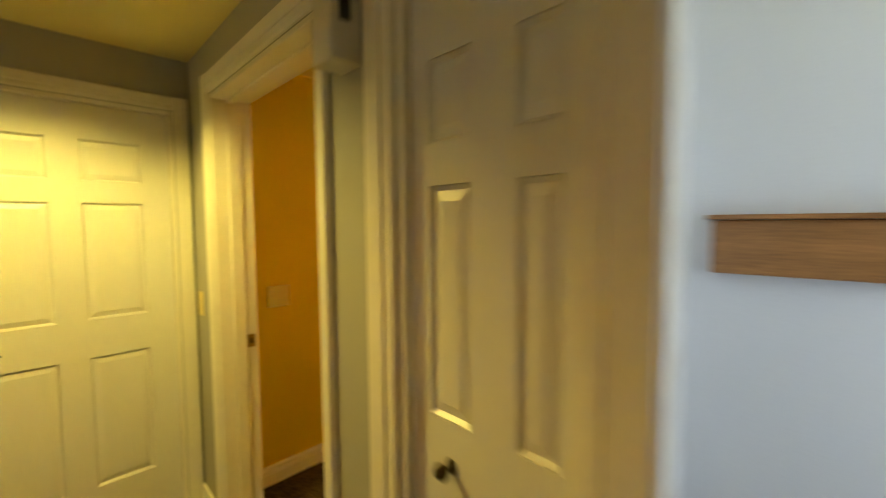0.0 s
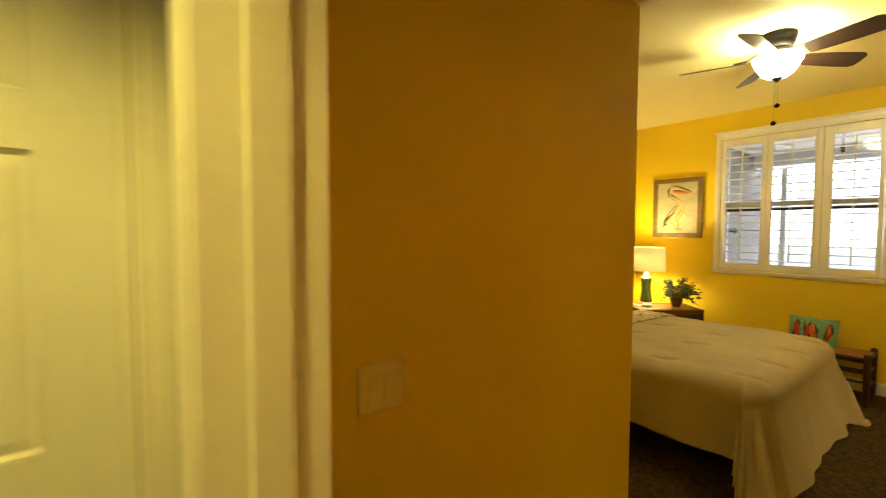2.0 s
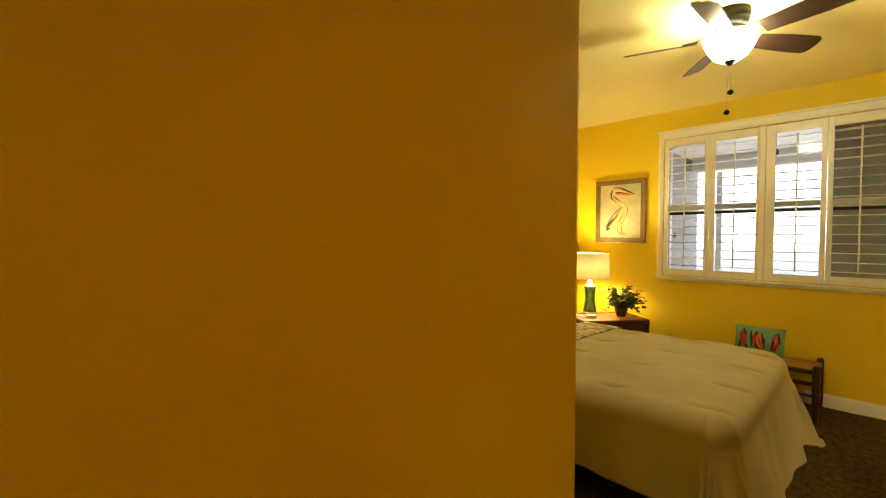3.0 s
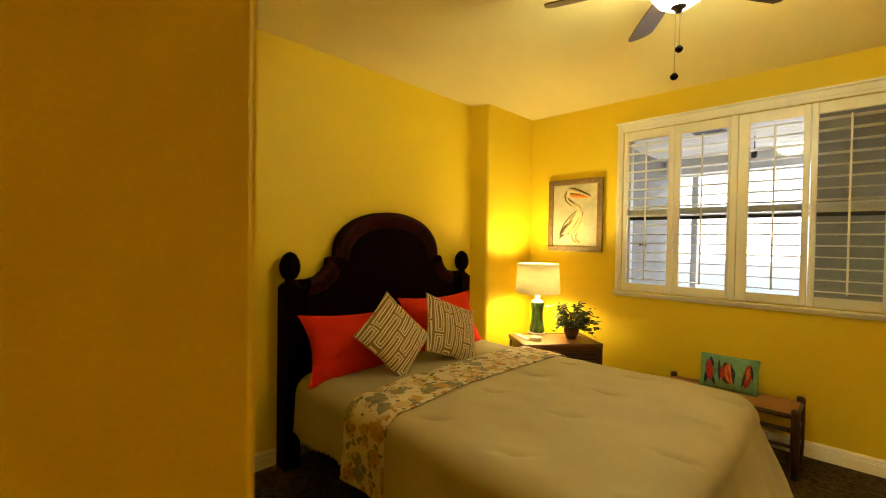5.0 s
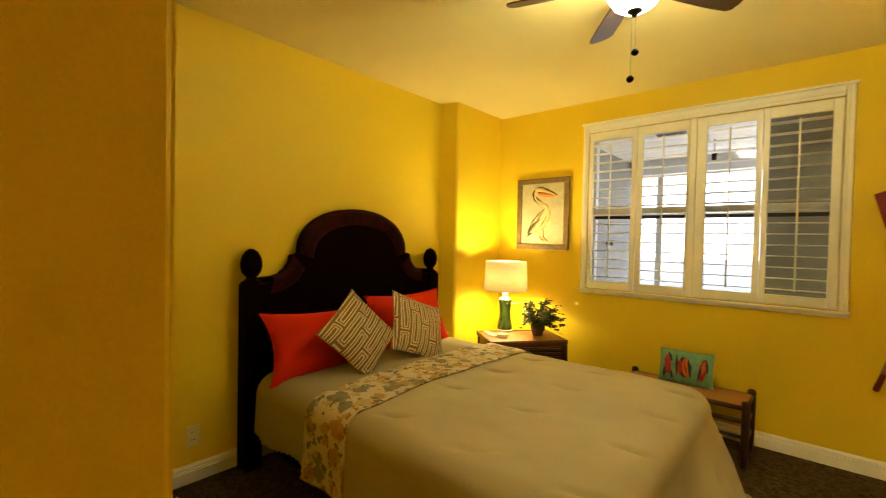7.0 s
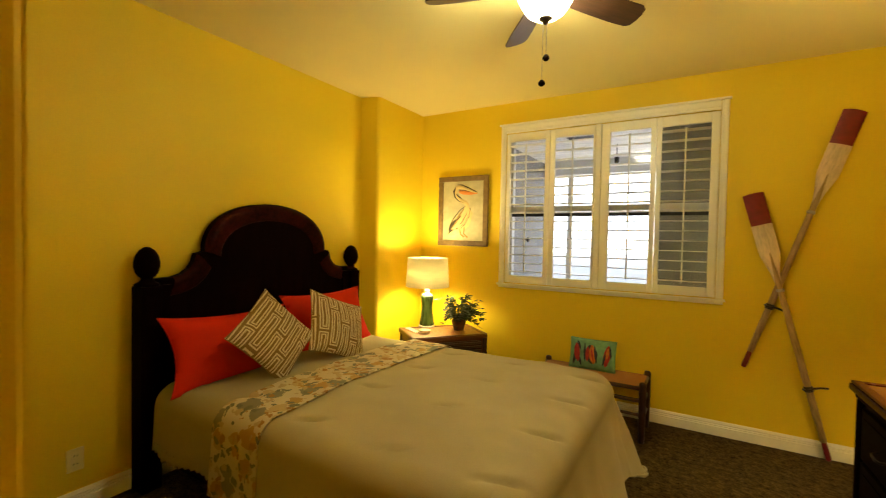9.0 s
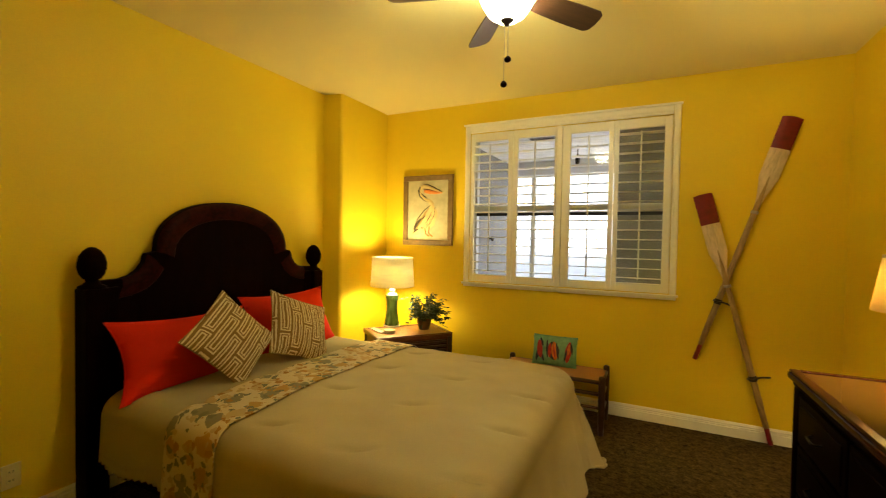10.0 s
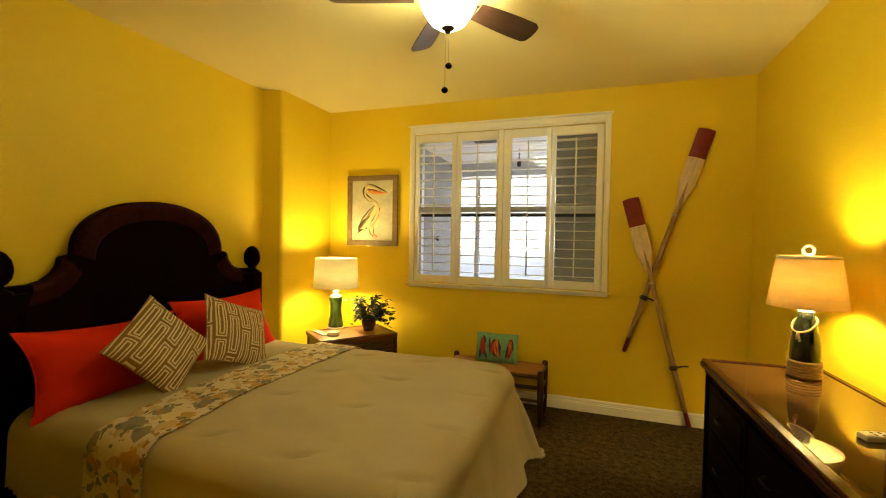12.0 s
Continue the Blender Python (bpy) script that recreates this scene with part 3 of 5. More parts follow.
east = pose(0, 0, 0, 0, 0, 90)
wall_plate("light_switch", pose(XP, 0.96, 1.081) @ east, 0.128, 0.122, 2, "ivory double rocker light switch on the passage wall", "light switch")
wall_plate("wall_outlet", pose(XP, 1.44, 0.362) @ east, 0.076, 0.118, "outlet", "ivory outlet low on the passage wall", "outlet")
wall_plate("wall_outlet", pose(XH, 2.902, 0.27) @ east, 0.074, 0.118, "outlet", "ivory outlet low on the wall beside the bed", "outlet")
wall_plate("light_switch", WB @ pose(0.085, 0, 1.10), 0.074, 0.118, 1, "white single rocker switch beside the doorway casing", "light switch")
ch = thing("door_chime", WB @ pose(1.56, -0.001, 1.985), "white plastic box with a small dark grille high beside the doorway", "door chime")
part("body", boxed(-0.045, 0.045, -0.080, 0, -0.125, 0.135, bevel=0.006), PLASTIC, ch)
part("grille", boxed(0.0455, 0.0475, -0.058, -0.030, -0.035, 0.02), SLOT, ch, "dark grille")
rk = thing("wall_rail", pose(0, 1.249, 1.415), "brown wooden rail fixed along the daylit side room wall", "rail")
part("board", boxed(0.12, 1.7, -0.03, 0, -0.065, 0.085, bevel=0.008), RAILWOOD, rk)
part("cap", boxed(0.11, 1.7, -0.045, 0, 0.086, 0.10, bevel=0.004), RAILWOOD, rk)
# first ring is inferred; the other two are added round the fill spots
for x, y, z in ((-1.35, -0.10, HH), (-0.35, -1.20, HH), (-0.98, 1.40, HP)):
    dl = thing("downlight", pose(x, y, z - 0.001), "white round downlight ring on the ceiling, placed out of view", "downlight", "hallway downlights")
    part("trim_ring", lathe(((0.055, 0.0), (0.085, 0.0), (0.085, -0.004), (0.060, -0.008), (0.055, -0.003), (0.055, 0.0)), 32), TRIM, dl, smooth=True)


# ---- window, shutters and porch ----
wnd = thing("window_1", pose(0, YW, 0), "double white-framed sash window behind plantation shutters", "window")
wnd["kind"] = "structure"
bm = bmesh.new()
for a, b in ((WX0, WX0 + 0.03), (-2.125, -2.045), (WX1 - 0.03, WX1)):
    box(bm, a, b, 0.10, 0.165, WZ0, WZ1)
for a, b in ((WX0 + 0.03, -2.125), (-2.045, WX1 - 0.03)):
    box(bm, a, b, 0.10, 0.165, WZ0, WZ0 + 0.04)
    box(bm, a, b, 0.10, 0.165, WZ1 - 0.035, WZ1)
part("window_frame", bm, WHITEFRAME, wnd)
for a, b in ((WX0 + 0.03, -2.125), (-2.045, WX1 - 0.03)):
    part("meeting_rail", boxed(a, b, 0.105, 0.15, 1.712, 1.765, bevel=0.004), WHITEFRAME, wnd)
    part("gasket", boxed(a, b, 0.094, 0.14, 1.668, 1.700), BLACKGASKET, wnd)
    for z0, z1 in ((WZ0 + 0.04, 1.70), (1.76, WZ1 - 0.035)):
        g = part("pane", boxed(a, b, 0.126, 0.129, z0, z1), GLASS, wnd)
        g.visible_shadow = False

wc = thing("window_casing", pose(0, YW, 0), "white moulded wooden casing and sill round the shuttered window", "window casing")
wc["kind"] = "structure"
WO0, WO1, WT = -2.988, -1.174, 2.518
part("casing", casing_bar(bmesh.new(), WO0, WX0 - 0.002, WZ0 - 0.002, WT, True, -0.001), TRIM, wc)
part("casing", casing_bar(bmesh.new(), WO1, WX1 + 0.002, WZ0 - 0.002, WT, True, -0.001), TRIM, wc)
part("casing", casing_bar(bmesh.new(), WX0, WX1, WZ1 + 0.002, WT, False, -0.002), TRIM, wc)
part("casing", boxed(WO0 - 0.012, WO1 + 0.012, -0.034, -0.0012, WT - 0.002, WT + 0.014, bevel=0.005), TRIM, wc)
bm = boxed(WO0 - 0.014, WO1 + 0.014, -0.034, -0.001, 1.012, 1.031, bevel=0.006)
part("window_sill", bm, TRIM, wc)
part("apron", boxed(WO0, WO1, -0.018, -0.001, 0.990, 1.011, bevel=0.004), TRIM, wc)


def shutter(x0, x1, a, b):
    """One shutter leaf: frame, slats and tilt rod; a to b is the slatted opening."""
    s = thing("plantation_shutter", pose(0, YW, 0), "white plantation shutter leaf with open horizontal slats", "shutter", "window shutters")
    z0, z1, oz0, oz1 = WZ0 + 0.006, WZ1 - 0.006, 1.108, 2.362
    y0, y1 = -0.008, 0.022
    part("stile", boxed(x0, a, y0, y1, z0, z1, bevel=0.003, seg=1), TRIM, s)
    part("stile", boxed(b, x1, y0, y1, z0, z1, bevel=0.003, seg=1), TRIM, s)
    part("rail", boxed(a, b, y0 + 0.001, y1, z0, oz0, bevel=0.003, seg=1), TRIM, s)
    part("rail", boxed(a, b, y0 + 0.001, y1, oz1, z1, bevel=0.003, seg=1), TRIM, s)
    n = 16
    gap = (oz1 - oz0) / n
    prof = [(0.042 * math.cos(q), 0.0052 * math.sin(q)) for q in [2 * math.pi * k / 10 for k in range(10)]]
    first = None
    for k in range(n):
        z = oz0 + gap * (k + 0.5)
        if first is None:
            first = part("slat", prism(prof, b - a - 0.004, "x", 0), TRIM, s)
            sl = first
        else:
            sl = new("slat", first.data)
            sl.parent = s
        sl.matrix_local = pose(a + 0.002, 0.008, z, -1 + 1.2 * math.sin(k * 1.7 + x0 * 5), 0, 0)
    xm = (a + b) / 2
    part("tilt_rod", boxed(xm - 0.006, xm + 0.006, -0.046, -0.036, oz0 + 0.03, oz1 - 0.03, bevel=0.002, seg=1), TRIM, s)
    return s


shutter(-2.930, -2.518, -2.894, -2.560)
shutter(-2.514, -2.124, -2.470, -2.140)
shutter(-2.072, -1.656, -2.004, -1.694)
shutter(-1.652, -1.230, -1.616, -1.283)
# strips added behind the shutter gaps to block daylight and leave shadow lines
for a, b, c, d in ((WX0, WX0 + 0.022, WZ0, WZ1), (WX1 - 0.022, WX1, WZ0, WZ1), (WX0 + 0.022, WX1 - 0.022, WZ1 - 0.022, WZ1), (WX0 + 0.022, WX1 - 0.022, WZ0, WZ0 + 0.022)):
    part("gap_blocking_strip", boxed(a, b, 0.024, 0.05, c, d), TRIM, wc)
part("mullion_post", boxed(-2.121, -2.075, -0.010, 0.024, WZ0 + 0.001, WZ1 - 0.001, bevel=0.003, seg=1), TRIM, wc)

setting("ground", boxed(-400, 400, 9.3, 800, -0.62, -0.5), PALEGROUND, "ground reaching the horizon, its colour whitened for sun glare", "ground")
setting("porch_floor", boxed(-6.0, 2.0, 5.99, 9.3, -0.6, -0.05), CONCRETE, "grey concrete porch floor", "porch floor")
setting("porch_ceiling", boxed(-6.0, 2.0, 6.0, 9.3, 2.72, 2.85), PORCHWOOD, "pale boarded porch ceiling", "porch ceiling")
setting("porch_beam", boxed(-3.55, 2.0, 9.0, 9.2, 2.50, 2.72), WHITEFRAME, "white porch edge beam", "beam")
setting("porch_wall_west", boxed(-3.85, -3.60, 6.0, 9.55, -0.05, 2.72), STUCCO, "grey stucco porch side wall", "wall")
setting("porch_wall_east", boxed(-1.69, -0.4, 6.75, 7.3, -0.05, 2.72), DARKSTUCCO, "grey stucco porch wall block outside the window", "wall")
setting("outer_wall_north", boxed(XH, WX0, 5.995, 6.02, -0.05, 2.72), STUCCO, "grey stucco outside face of the bedroom wall", "wall")
setting("backdrop", boxed(-90, 80, 70, 70.2, -6, 60), HAZE, "bright hazy white sky beyond the porch", "backdrop")
pk = thing("porch_door", pose(-3.599, 7.55, -0.05), "grey painted porch door with a dark round knob", "door")
part("slab", boxed(0, 0.03, -0.42, 0.60, 0.0, 2.05, bevel=0.004), STUCCO, pk)
part("knob", lathe(((0, 0), (0.03, 0), (0.03, 0.008), (0.012, 0.014), (0.012, 0.04), (0.035, 0.055), (0.04, 0.07), (0.028, 0.086), (0, 0.09)), 20), BRONZE, pk, smooth=True).matrix_local = pose(0.03, 0.50, 1.50, 0, 90, 0)
ps = thing("porch_post", pose(-3.16, 9.08, -0.05), "slim white porch post under the edge beam", "post")
part("post", boxed(-0.04, 0.04, -0.04, 0.04, 0, 2.52, bevel=0.006), WHITEFRAME, ps)
ln = thing("porch_lantern", pose(-2.30, 8.0, 2.72), "small dark lantern hanging from the porch ceiling", "lantern")
part("rod", tube([(0, 0, 0), (0, 0, -0.16)], 0.006), BRONZE, ln)
part("body", lathe(((0, -0.14), (0.018, -0.155), (0.030, -0.17), (0.028, -0.24), (0.012, -0.25), (0, -0.25)), 12), BRONZE, ln, smooth=True)

pv = thing("porch_vent", pose(-2.63, 7.42, 2.719), "dark louvred vent in the porch ceiling", "vent")
part("vent_frame", boxed(-0.16, 0.16, -0.09, 0.09, -0.014, 0.0, bevel=0.004, seg=1), STUCCO, pv)
for k in range(6):
    part("louvre", boxed(-0.14, 0.14, -0.078 + 0.026 * k, -0.062 + 0.026 * k, -0.019, -0.0145), BLACKGASKET, pv)


# ---- ceiling fan ----
fan = thing("ceiling_fan", pose(FAN.x, FAN.y, HB), "five-blade bronze hugger ceiling fan with lit glass bowl", "ceiling fan")
part("canopy", lathe(((0.0, 0), (0.098, 0), (0.100, -0.012), (0.096, -0.018), (0.100, -0.026), (0.094, -0.045), (0.088, -0.050), (0.092, -0.058), (0.080, -0.088), (0.060, -0.098), (0.0, -0.098)), 40), DARKBRONZE, fan, "bronze ringed canopy with shade put into its colour", True)
part("motor", lathe(((0.0, -0.098), (0.070, -0.098), (0.078, -0.106), (0.078, -0.126), (0.062, -0.134), (0.0, -0.134)), 40), BRONZE, fan, "dark bronze motor ring", True)
part("light_bowl", lathe(((0.134, -0.142), (0.137, -0.148), (0.130, -0.172), (0.112, -0.210), (0.084, -0.252), (0.047, -0.276), (0.0, -0.284)), 40), BOWL, fan, "lit frosted glass bowl", True)
part("bowl_finial", lathe(((0, -0.270), (0.030, -0.273), (0.034, -0.278), (0.022, -0.288), (0.012, -0.292), (0.014, -0.300), (0, -0.306)), 24), BRONZE, fan, smooth=True)
part("socket_cap", lathe(((0, -0.132), (0.040, -0.134), (0.034, -0.144), (0, -0.146)), 20), BRONZE, fan, smooth=True)
for k in range(5):
    turn = pose(0, 0, 0, 0, 0, 54 + 72 * k)
    prof = [(0.165, -0.050), (0.30, -0.060), (0.42, -0.066), (0.53, -0.066), (0.556, -0.052), (0.565, -0.02), (0.565, 0.02), (0.556, 0.052), (0.53, 0.066), (0.42, 0.066), (0.30, 0.060), (0.165, 0.050)]
    bl = part("blade", prism(prof, 0.006, "z", -0.003), BLADEWOOD, fan)
    bl.matrix_local = turn @ pose(0, 0, -0.150, -19, 0, 0)
    br = part("blade_bracket", tube([(0.07, 0, 0.036), (0.13, 0.010, 0.030), (0.165, 0.020, 0.012), (0.24, 0.024, 0.006)], 0.006), BRONZE, bl)
    tube([(0.07, 0, 0.036), (0.13, -0.010, 0.030), (0.165, -0.020, 0.012), (0.24, -0.024, 0.006)], 0.007, bm=(b2 := bmesh.new()))
    part("blade_bracket", b2, BRONZE, bl)
for dx, dy, drop, nm in ((0.006, 0.0, 0.438, "a"), (-0.010, -0.004, 0.551, "b")):
    c = part("pull_chain", tube([(dx, dy, -0.29), (dx, dy, -drop)], 0.0016, 6), NICKEL, fan)
    part("pull_knob", lathe(((0, -drop), (0.008, -drop - 0.004), (0.0155, -drop - 0.014), (0.0155, -drop - 0.022), (0.008, -drop - 0.030), (0, -drop - 0.032)), 14, (dx, dy, 0)), DARKWOOD, c, "dark wooden pull knob", True)


# ---- bed ----
BX0, BX1, BY0, BY1, BZ = -3.92, -1.87, 3.250, 4.825, 0.610
YC = 4.017
bed = thing("bed", pose(0, 0, 0), "dark carved wooden bed with arched headboard and ball-topped posts", "bed")


def arch_line(scale_y, scale_z, base, n=28):
    return [(YC + scale_y * math.cos(math.pi * k / n), base + scale_z * math.sin(math.pi * k / n) ** 0.85) for k in range(n + 1)]


def crest(y):
    """Half outline of the headboard's shoulders, mirrored about its middle."""
    right = [(0.80, 0.35), (0.80, 1.185), (0.68, 1.190), (0.628, 1.205), (0.588, 1.235), (0.560, 1.275), (0.546, 1.325), (0.505, 1.335)]
    top = arch_line(0.494, 0.325, 1.340)
    left = [(-a, b) for a, b in right[::-1]]
    return [(YC + a, b) for a, b in right] + top + [(YC + a, b) for a, b in left]


part("headboard_panel", prism(crest(0), 0.05, "x", -4.030), DARKWOOD, bed, "dark arched headboard")


def band(outer, inner, x0, depth, bulge=0.0):
    """A moulding between two lines of equal count."""
    bm = bmesh.new()
    rows = []
    for (a, b), (c, d) in zip(outer, inner):
        rows.append([bm.verts.new(p) for p in ((x0, a, b), (x0 + depth, a * 0.9 + c * 0.1, b * 0.9 + d * 0.1), (x0 + depth + bulge, a * 0.6 + c * 0.4, b * 0.6 + d * 0.4), (x0 + depth * 0.6, a * 0.3 + c * 0.7, b * 0.3 + d * 0.7), (x0 + depth * 0.8, a * 0.12 + c * 0.88, b * 0.12 + d * 0.88), (x0, c, d))])
    for p, q in zip(rows, rows[1:]):
        for k in range(5):
            bm.faces.new((p[k], p[k + 1], q[k + 1], q[k]))
    return bm


part("arch_moulding", band(arch_line(0.494, 0.325, 1.335), arch_line(0.385, 0.245, 1.300), -3.981, 0.022, 0.012), MOULDING, bed, "carved arched moulding", True)
for sgn in (-1, 1):
    o = [(0.68, 1.190), (0.628, 1.205), (0.588, 1.235), (0.560, 1.275), (0.546, 1.325)]
    n_ = [(0.70, 1.08), (0.63, 1.09), (0.55, 1.12), (0.49, 1.17), (0.45, 1.23)]
    part("shoulder_moulding", band([(YC + sgn * a, b) for a, b in o], [(YC + sgn * a, b) for a, b in n_], -3.981, 0.020, 0.01), MOULDING, bed, smooth=True)
    part("side_moulding", boxed(-3.981, -3.962, YC + sgn * 0.735 - 0.035, YC + sgn * 0.735 + 0.035, 0.5, 1.15, bevel=0.006), DARKWOOD, bed)
    yp = YC + sgn * 0.818
    part("post", boxed(-4.045, -3.925, yp - 0.053, yp + 0.053, 0.0, 1.150, bevel=0.008), DARKWOOD, bed)
    fin = part("finial", lathe(((0, 1.149), (0.062, 1.150), (0.062, 1.162), (0.045, 1.170), (0.030, 1.184), (0.030, 1.196), (0.042, 1.204), (0.056, 1.226), (0.064, 1.258), (0.064, 1.285), (0.056, 1.320), (0.038, 1.350), (0.016, 1.366), (0, 1.369)), 32, (-3.985, yp, 0)), DARKWOOD, bed, smooth=True)
for y in (BY0 + 0.03, BY1 - 0.06):
    part("side_rail", boxed(-3.92, BX1 + 0.02, y, y + 0.03, 0.12, 0.36, bevel=0.005), DARKWOOD, bed)
part("foot_rail", boxed(BX1 - 0.02, BX1 + 0.01, BY0 + 0.07, BY1 - 0.07, 0.12, 0.36, bevel=0.005), DARKWOOD, bed)
for x in (BX1 - 0.1,):
    for y in (BY0 + 0.10, BY1 - 0.16):
        part("leg", boxed(x, x + 0.07, y, y + 0.07, 0.0, 0.13, bevel=0.006), DARKWOOD, bed)
part("box_spring", boxed(-3.90, BX1 - 0.03, BY0 + 0.035, BY1 - 0.065, 0.17, 0.40, bevel=0.03), SKIRT, bed, "black box spring cover")
mt = thing("mattress", pose(0, 0, 0.402), "thick mattress under the bedding", "mattress")
part("mattress_body", boxed(-3.90, BX1 - 0.02, BY0 + 0.05, BY1 - 0.05, 0.0, 0.175, bevel=0.05, seg=3), MATTRESS, mt)


def draped(sx, sy, r=0.12, lift=0.0, head=BX0, flare=0.10, foot=True):
    """Where a point of a cloth spread over the bed comes to lie: flat on top, round the edges, then hanging in soft folds."""
    x1, y0, y1 = BX1 - r + 0.10, BY0 + r - 0.07, BY1 - r + 0.07
    dx = max(0.0, sx - x1)
    dy = max(0.0, y0 - sy) - max(0.0, sy - y1)
    d = math.hypot(dx, dy)
    px, py = min(sx, x1), min(max(sy, y0), y1)
    puff = 0.013 * noise.noise((sx * 2.3, sy * 2.3, 1.7)) + 0.006 * noise.noise((sx * 7, sy * 7, 4.1))
    # tufts, each a shallow dent with a crease
    ux, uy = (sx + 0.06) / 0.46, (sy + 0.18) / 0.44
    ex, ey = (ux - round(ux)) * 0.46, (uy - round(uy)) * 0.44
    puff -= 0.024 * math.exp(-((ey * 0.9 - ex * 0.42) ** 2) / 0.00030 - (ex * 0.9 + ey * 0.42) ** 2 / 0.0045) + 0.005 * math.exp(-(ex * ex + ey * ey) / 0.012)
    edge = min(1.0, min(sy - BY0 + 0.02, BY1 + 0.02 - sy, BX1 + 0.05 - sx) / 0.5)
    top = BZ + 0.025 * max(0.0, edge) + puff
    if d < 1e-6:
        return Vector((px, py, top + lift))
    ox, oy = dx / d, -dy / d
    quarter = r * math.pi / 2
    along = sx * abs(oy) * 1.0 + sy * abs(ox) * 1.0 + math.atan2(abs(dy), dx + 1e-9) * 0.55
    if d < quarter:
        a = d / r
        out, down = r * math.sin(a), r * (1 - math.cos(a))
    else:
        hang = d - quarter
        fold = (0.020 * math.sin(along * 9 + 1.3 * math.sin(along * 4)) + 0.007 * math.sin(along * 21 + 2))
        corner = abs(ox * oy) * 2
        out, down = r + hang * (flare + 0.13 * abs(ox) + 0.22 * corner) + fold * min(1.0, hang / 0.25), r + hang
    bend = 2 * abs(ox * oy) if dy > 0 else 0.0
    ox, oy = ox * (1 - 0.45 * bend), oy * (1 + 0.75 * bend)
    z = top - down + puff * 0.3
    if z < 0.015:
        out += (0.015 - z) * 0.25
        z = 0.015 + 0.004 * math.sin(along * 40)
    return Vector((px + ox * (out + lift), py + oy * (out + lift), z + lift * (1 if d < quarter else 0)))


def cloth(name, sx0, sx1, sy0, sy1, nu, nv, mat, label, category, lift, wave=None, thick=0.012):
    ob = thing(name, pose(0, 0, 0), label, category)
    bm = sheet(nu, nv, lambda u, v: draped(sx0 + (sx1 - sx0) * u, sy0 + (sy1 - sy0) * v + (wave(u, v) if wave else 0.0), lift=lift))
    p = part("cover", bm, mat, ob, smooth=True)
    so = p.modifiers.new("thickness", "SOLIDIFY")
    so.thickness, so.offset = thick, -1.0
    for v0 in (0.0, 1.0):
        line = [draped(sx0 + (sx1 - sx0) * k / 60, sy0 + (sy1 - sy0) * v0 + (wave(k / 60, v0) if wave else 0.0), lift=lift - thick / 2) for k in range(61)]
        part("hem", tube(line, thick * 0.62, 6), mat, ob, smooth=True)
    if sx1 > BX1:
        line = [draped(sx1, sy0 + (sy1 - sy0) * k / 90, lift=lift - thick / 2) for k in range(91)]
        part("hem", tube(line, thick * 0.62, 6), mat, ob, smooth=True)
        for i in range(-7, -3):
            for j in range(7, 12):
                tx, ty = i * 0.46 - 0.06, j * 0.44 - 0.18
                if sx0 + 0.1 < tx < BX1 and BY0 + 0.05 < ty < BY1 - 0.05:
                    c = draped(tx, ty, lift=lift)
                    part("tuft", tube([c + Vector((-0.012, 0.006, 0.001)), c + Vector((0, 0, 0.004)), c + Vector((0.012, -0.007, 0.001))], 0.0022, 6), SHEET, ob)
    return ob


def scallop(u, v):
    return (0.016 * abs(math.sin(u * 60)) if v < 0.02 else 0.0)


cloth("coverlet", -3.86, -3.10, BY0 - 0.36, BY1 + 0.34, 90, 190, SHEET, "sand-coloured coverlet with a scalloped hem at the pillow end", "bed cover", 0.0, scallop, 0.008)
cloth("comforter", -3.02, BX1 + 0.63, BY0 - 0.44, BY1 + 0.36, 150, 210, DUVET, "beige tufted comforter hanging over the bed's sides and foot", "comforter", 0.010, None, 0.014)
cloth("bed_runner", -3.29, -2.955, BY0 - 0.40, BY1 + 0.38, 40, 200, FLORAL, "cream runner printed with grey and ochre blossoms", "bed runner", 0.022, None, 0.006)


def pillow(name, w, h, t, mat, m, label, seed, uvs=False, pinch=0.07, group=""):
    """A stuffed cushion with drawn-out corners, standing in its own x-z plane."""
    ob = thing(name, m, label, "pillow", group)
    bm = bmesh.new()
    n = 26
    uv = bm.loops.layers.uv.new("UVMap")
    for side in (-1, 1):
        def at(u, v):
            a, b = 2 * u - 1, 2 * v - 1
            x = a * w / 2 * (1 - pinch * (1 - b * b))
            z = b * h / 2 * (1 - pinch * (1 - a * a))
            d = t / 2 * (max(0, 1 - a * a) ** 0.55) * (max(0, 1 - b * b) ** 0.55)
            fan_ = math.atan2(abs(b) - 1.05, abs(a) - 1.05)
            pull = 0.007 * math.sin(fan_ * 16 + seed) * max(0.0, a * a * b * b) ** 0.7
            crease = pull + 0.014 * noise.noise((a * 2.2 + seed, b * 2.2, seed * 3.1 + side)) * (d / t * 2) + 0.004 * noise.noise((a * 7 + seed, b * 7, side))*(d / t * 2)
            return Vector((x, side * (d + crease), z))
        sheet(n, n, at, bm)
    bmesh.ops.remove_doubles(bm, verts=bm.verts, dist=0.0008)
    for f in bm.faces:
        for lp in f.loops:
            lp[uv].uv = (lp.vert.co.x + 0.5, lp.vert.co.z + 0.5)
    part("cushion", bm, mat, ob, smooth=True)
    part("piping", tube([(w / 2 * a * (1 - pinch * (1 - b * b)), 0, h / 2 * b * (1 - pinch * (1 - a * a))) for a, b in [(-1 + 0.1 * k, -1) for k in range(20)] + [(1, -1 + 0.1 * k) for k in range(20)] + [(1 - 0.1 * k, 1) for k in range(20)] + [(-1, 1 - 0.1 * k) for k in range(21)]], 0.003, 6), mat, ob, smooth=True)
    return ob


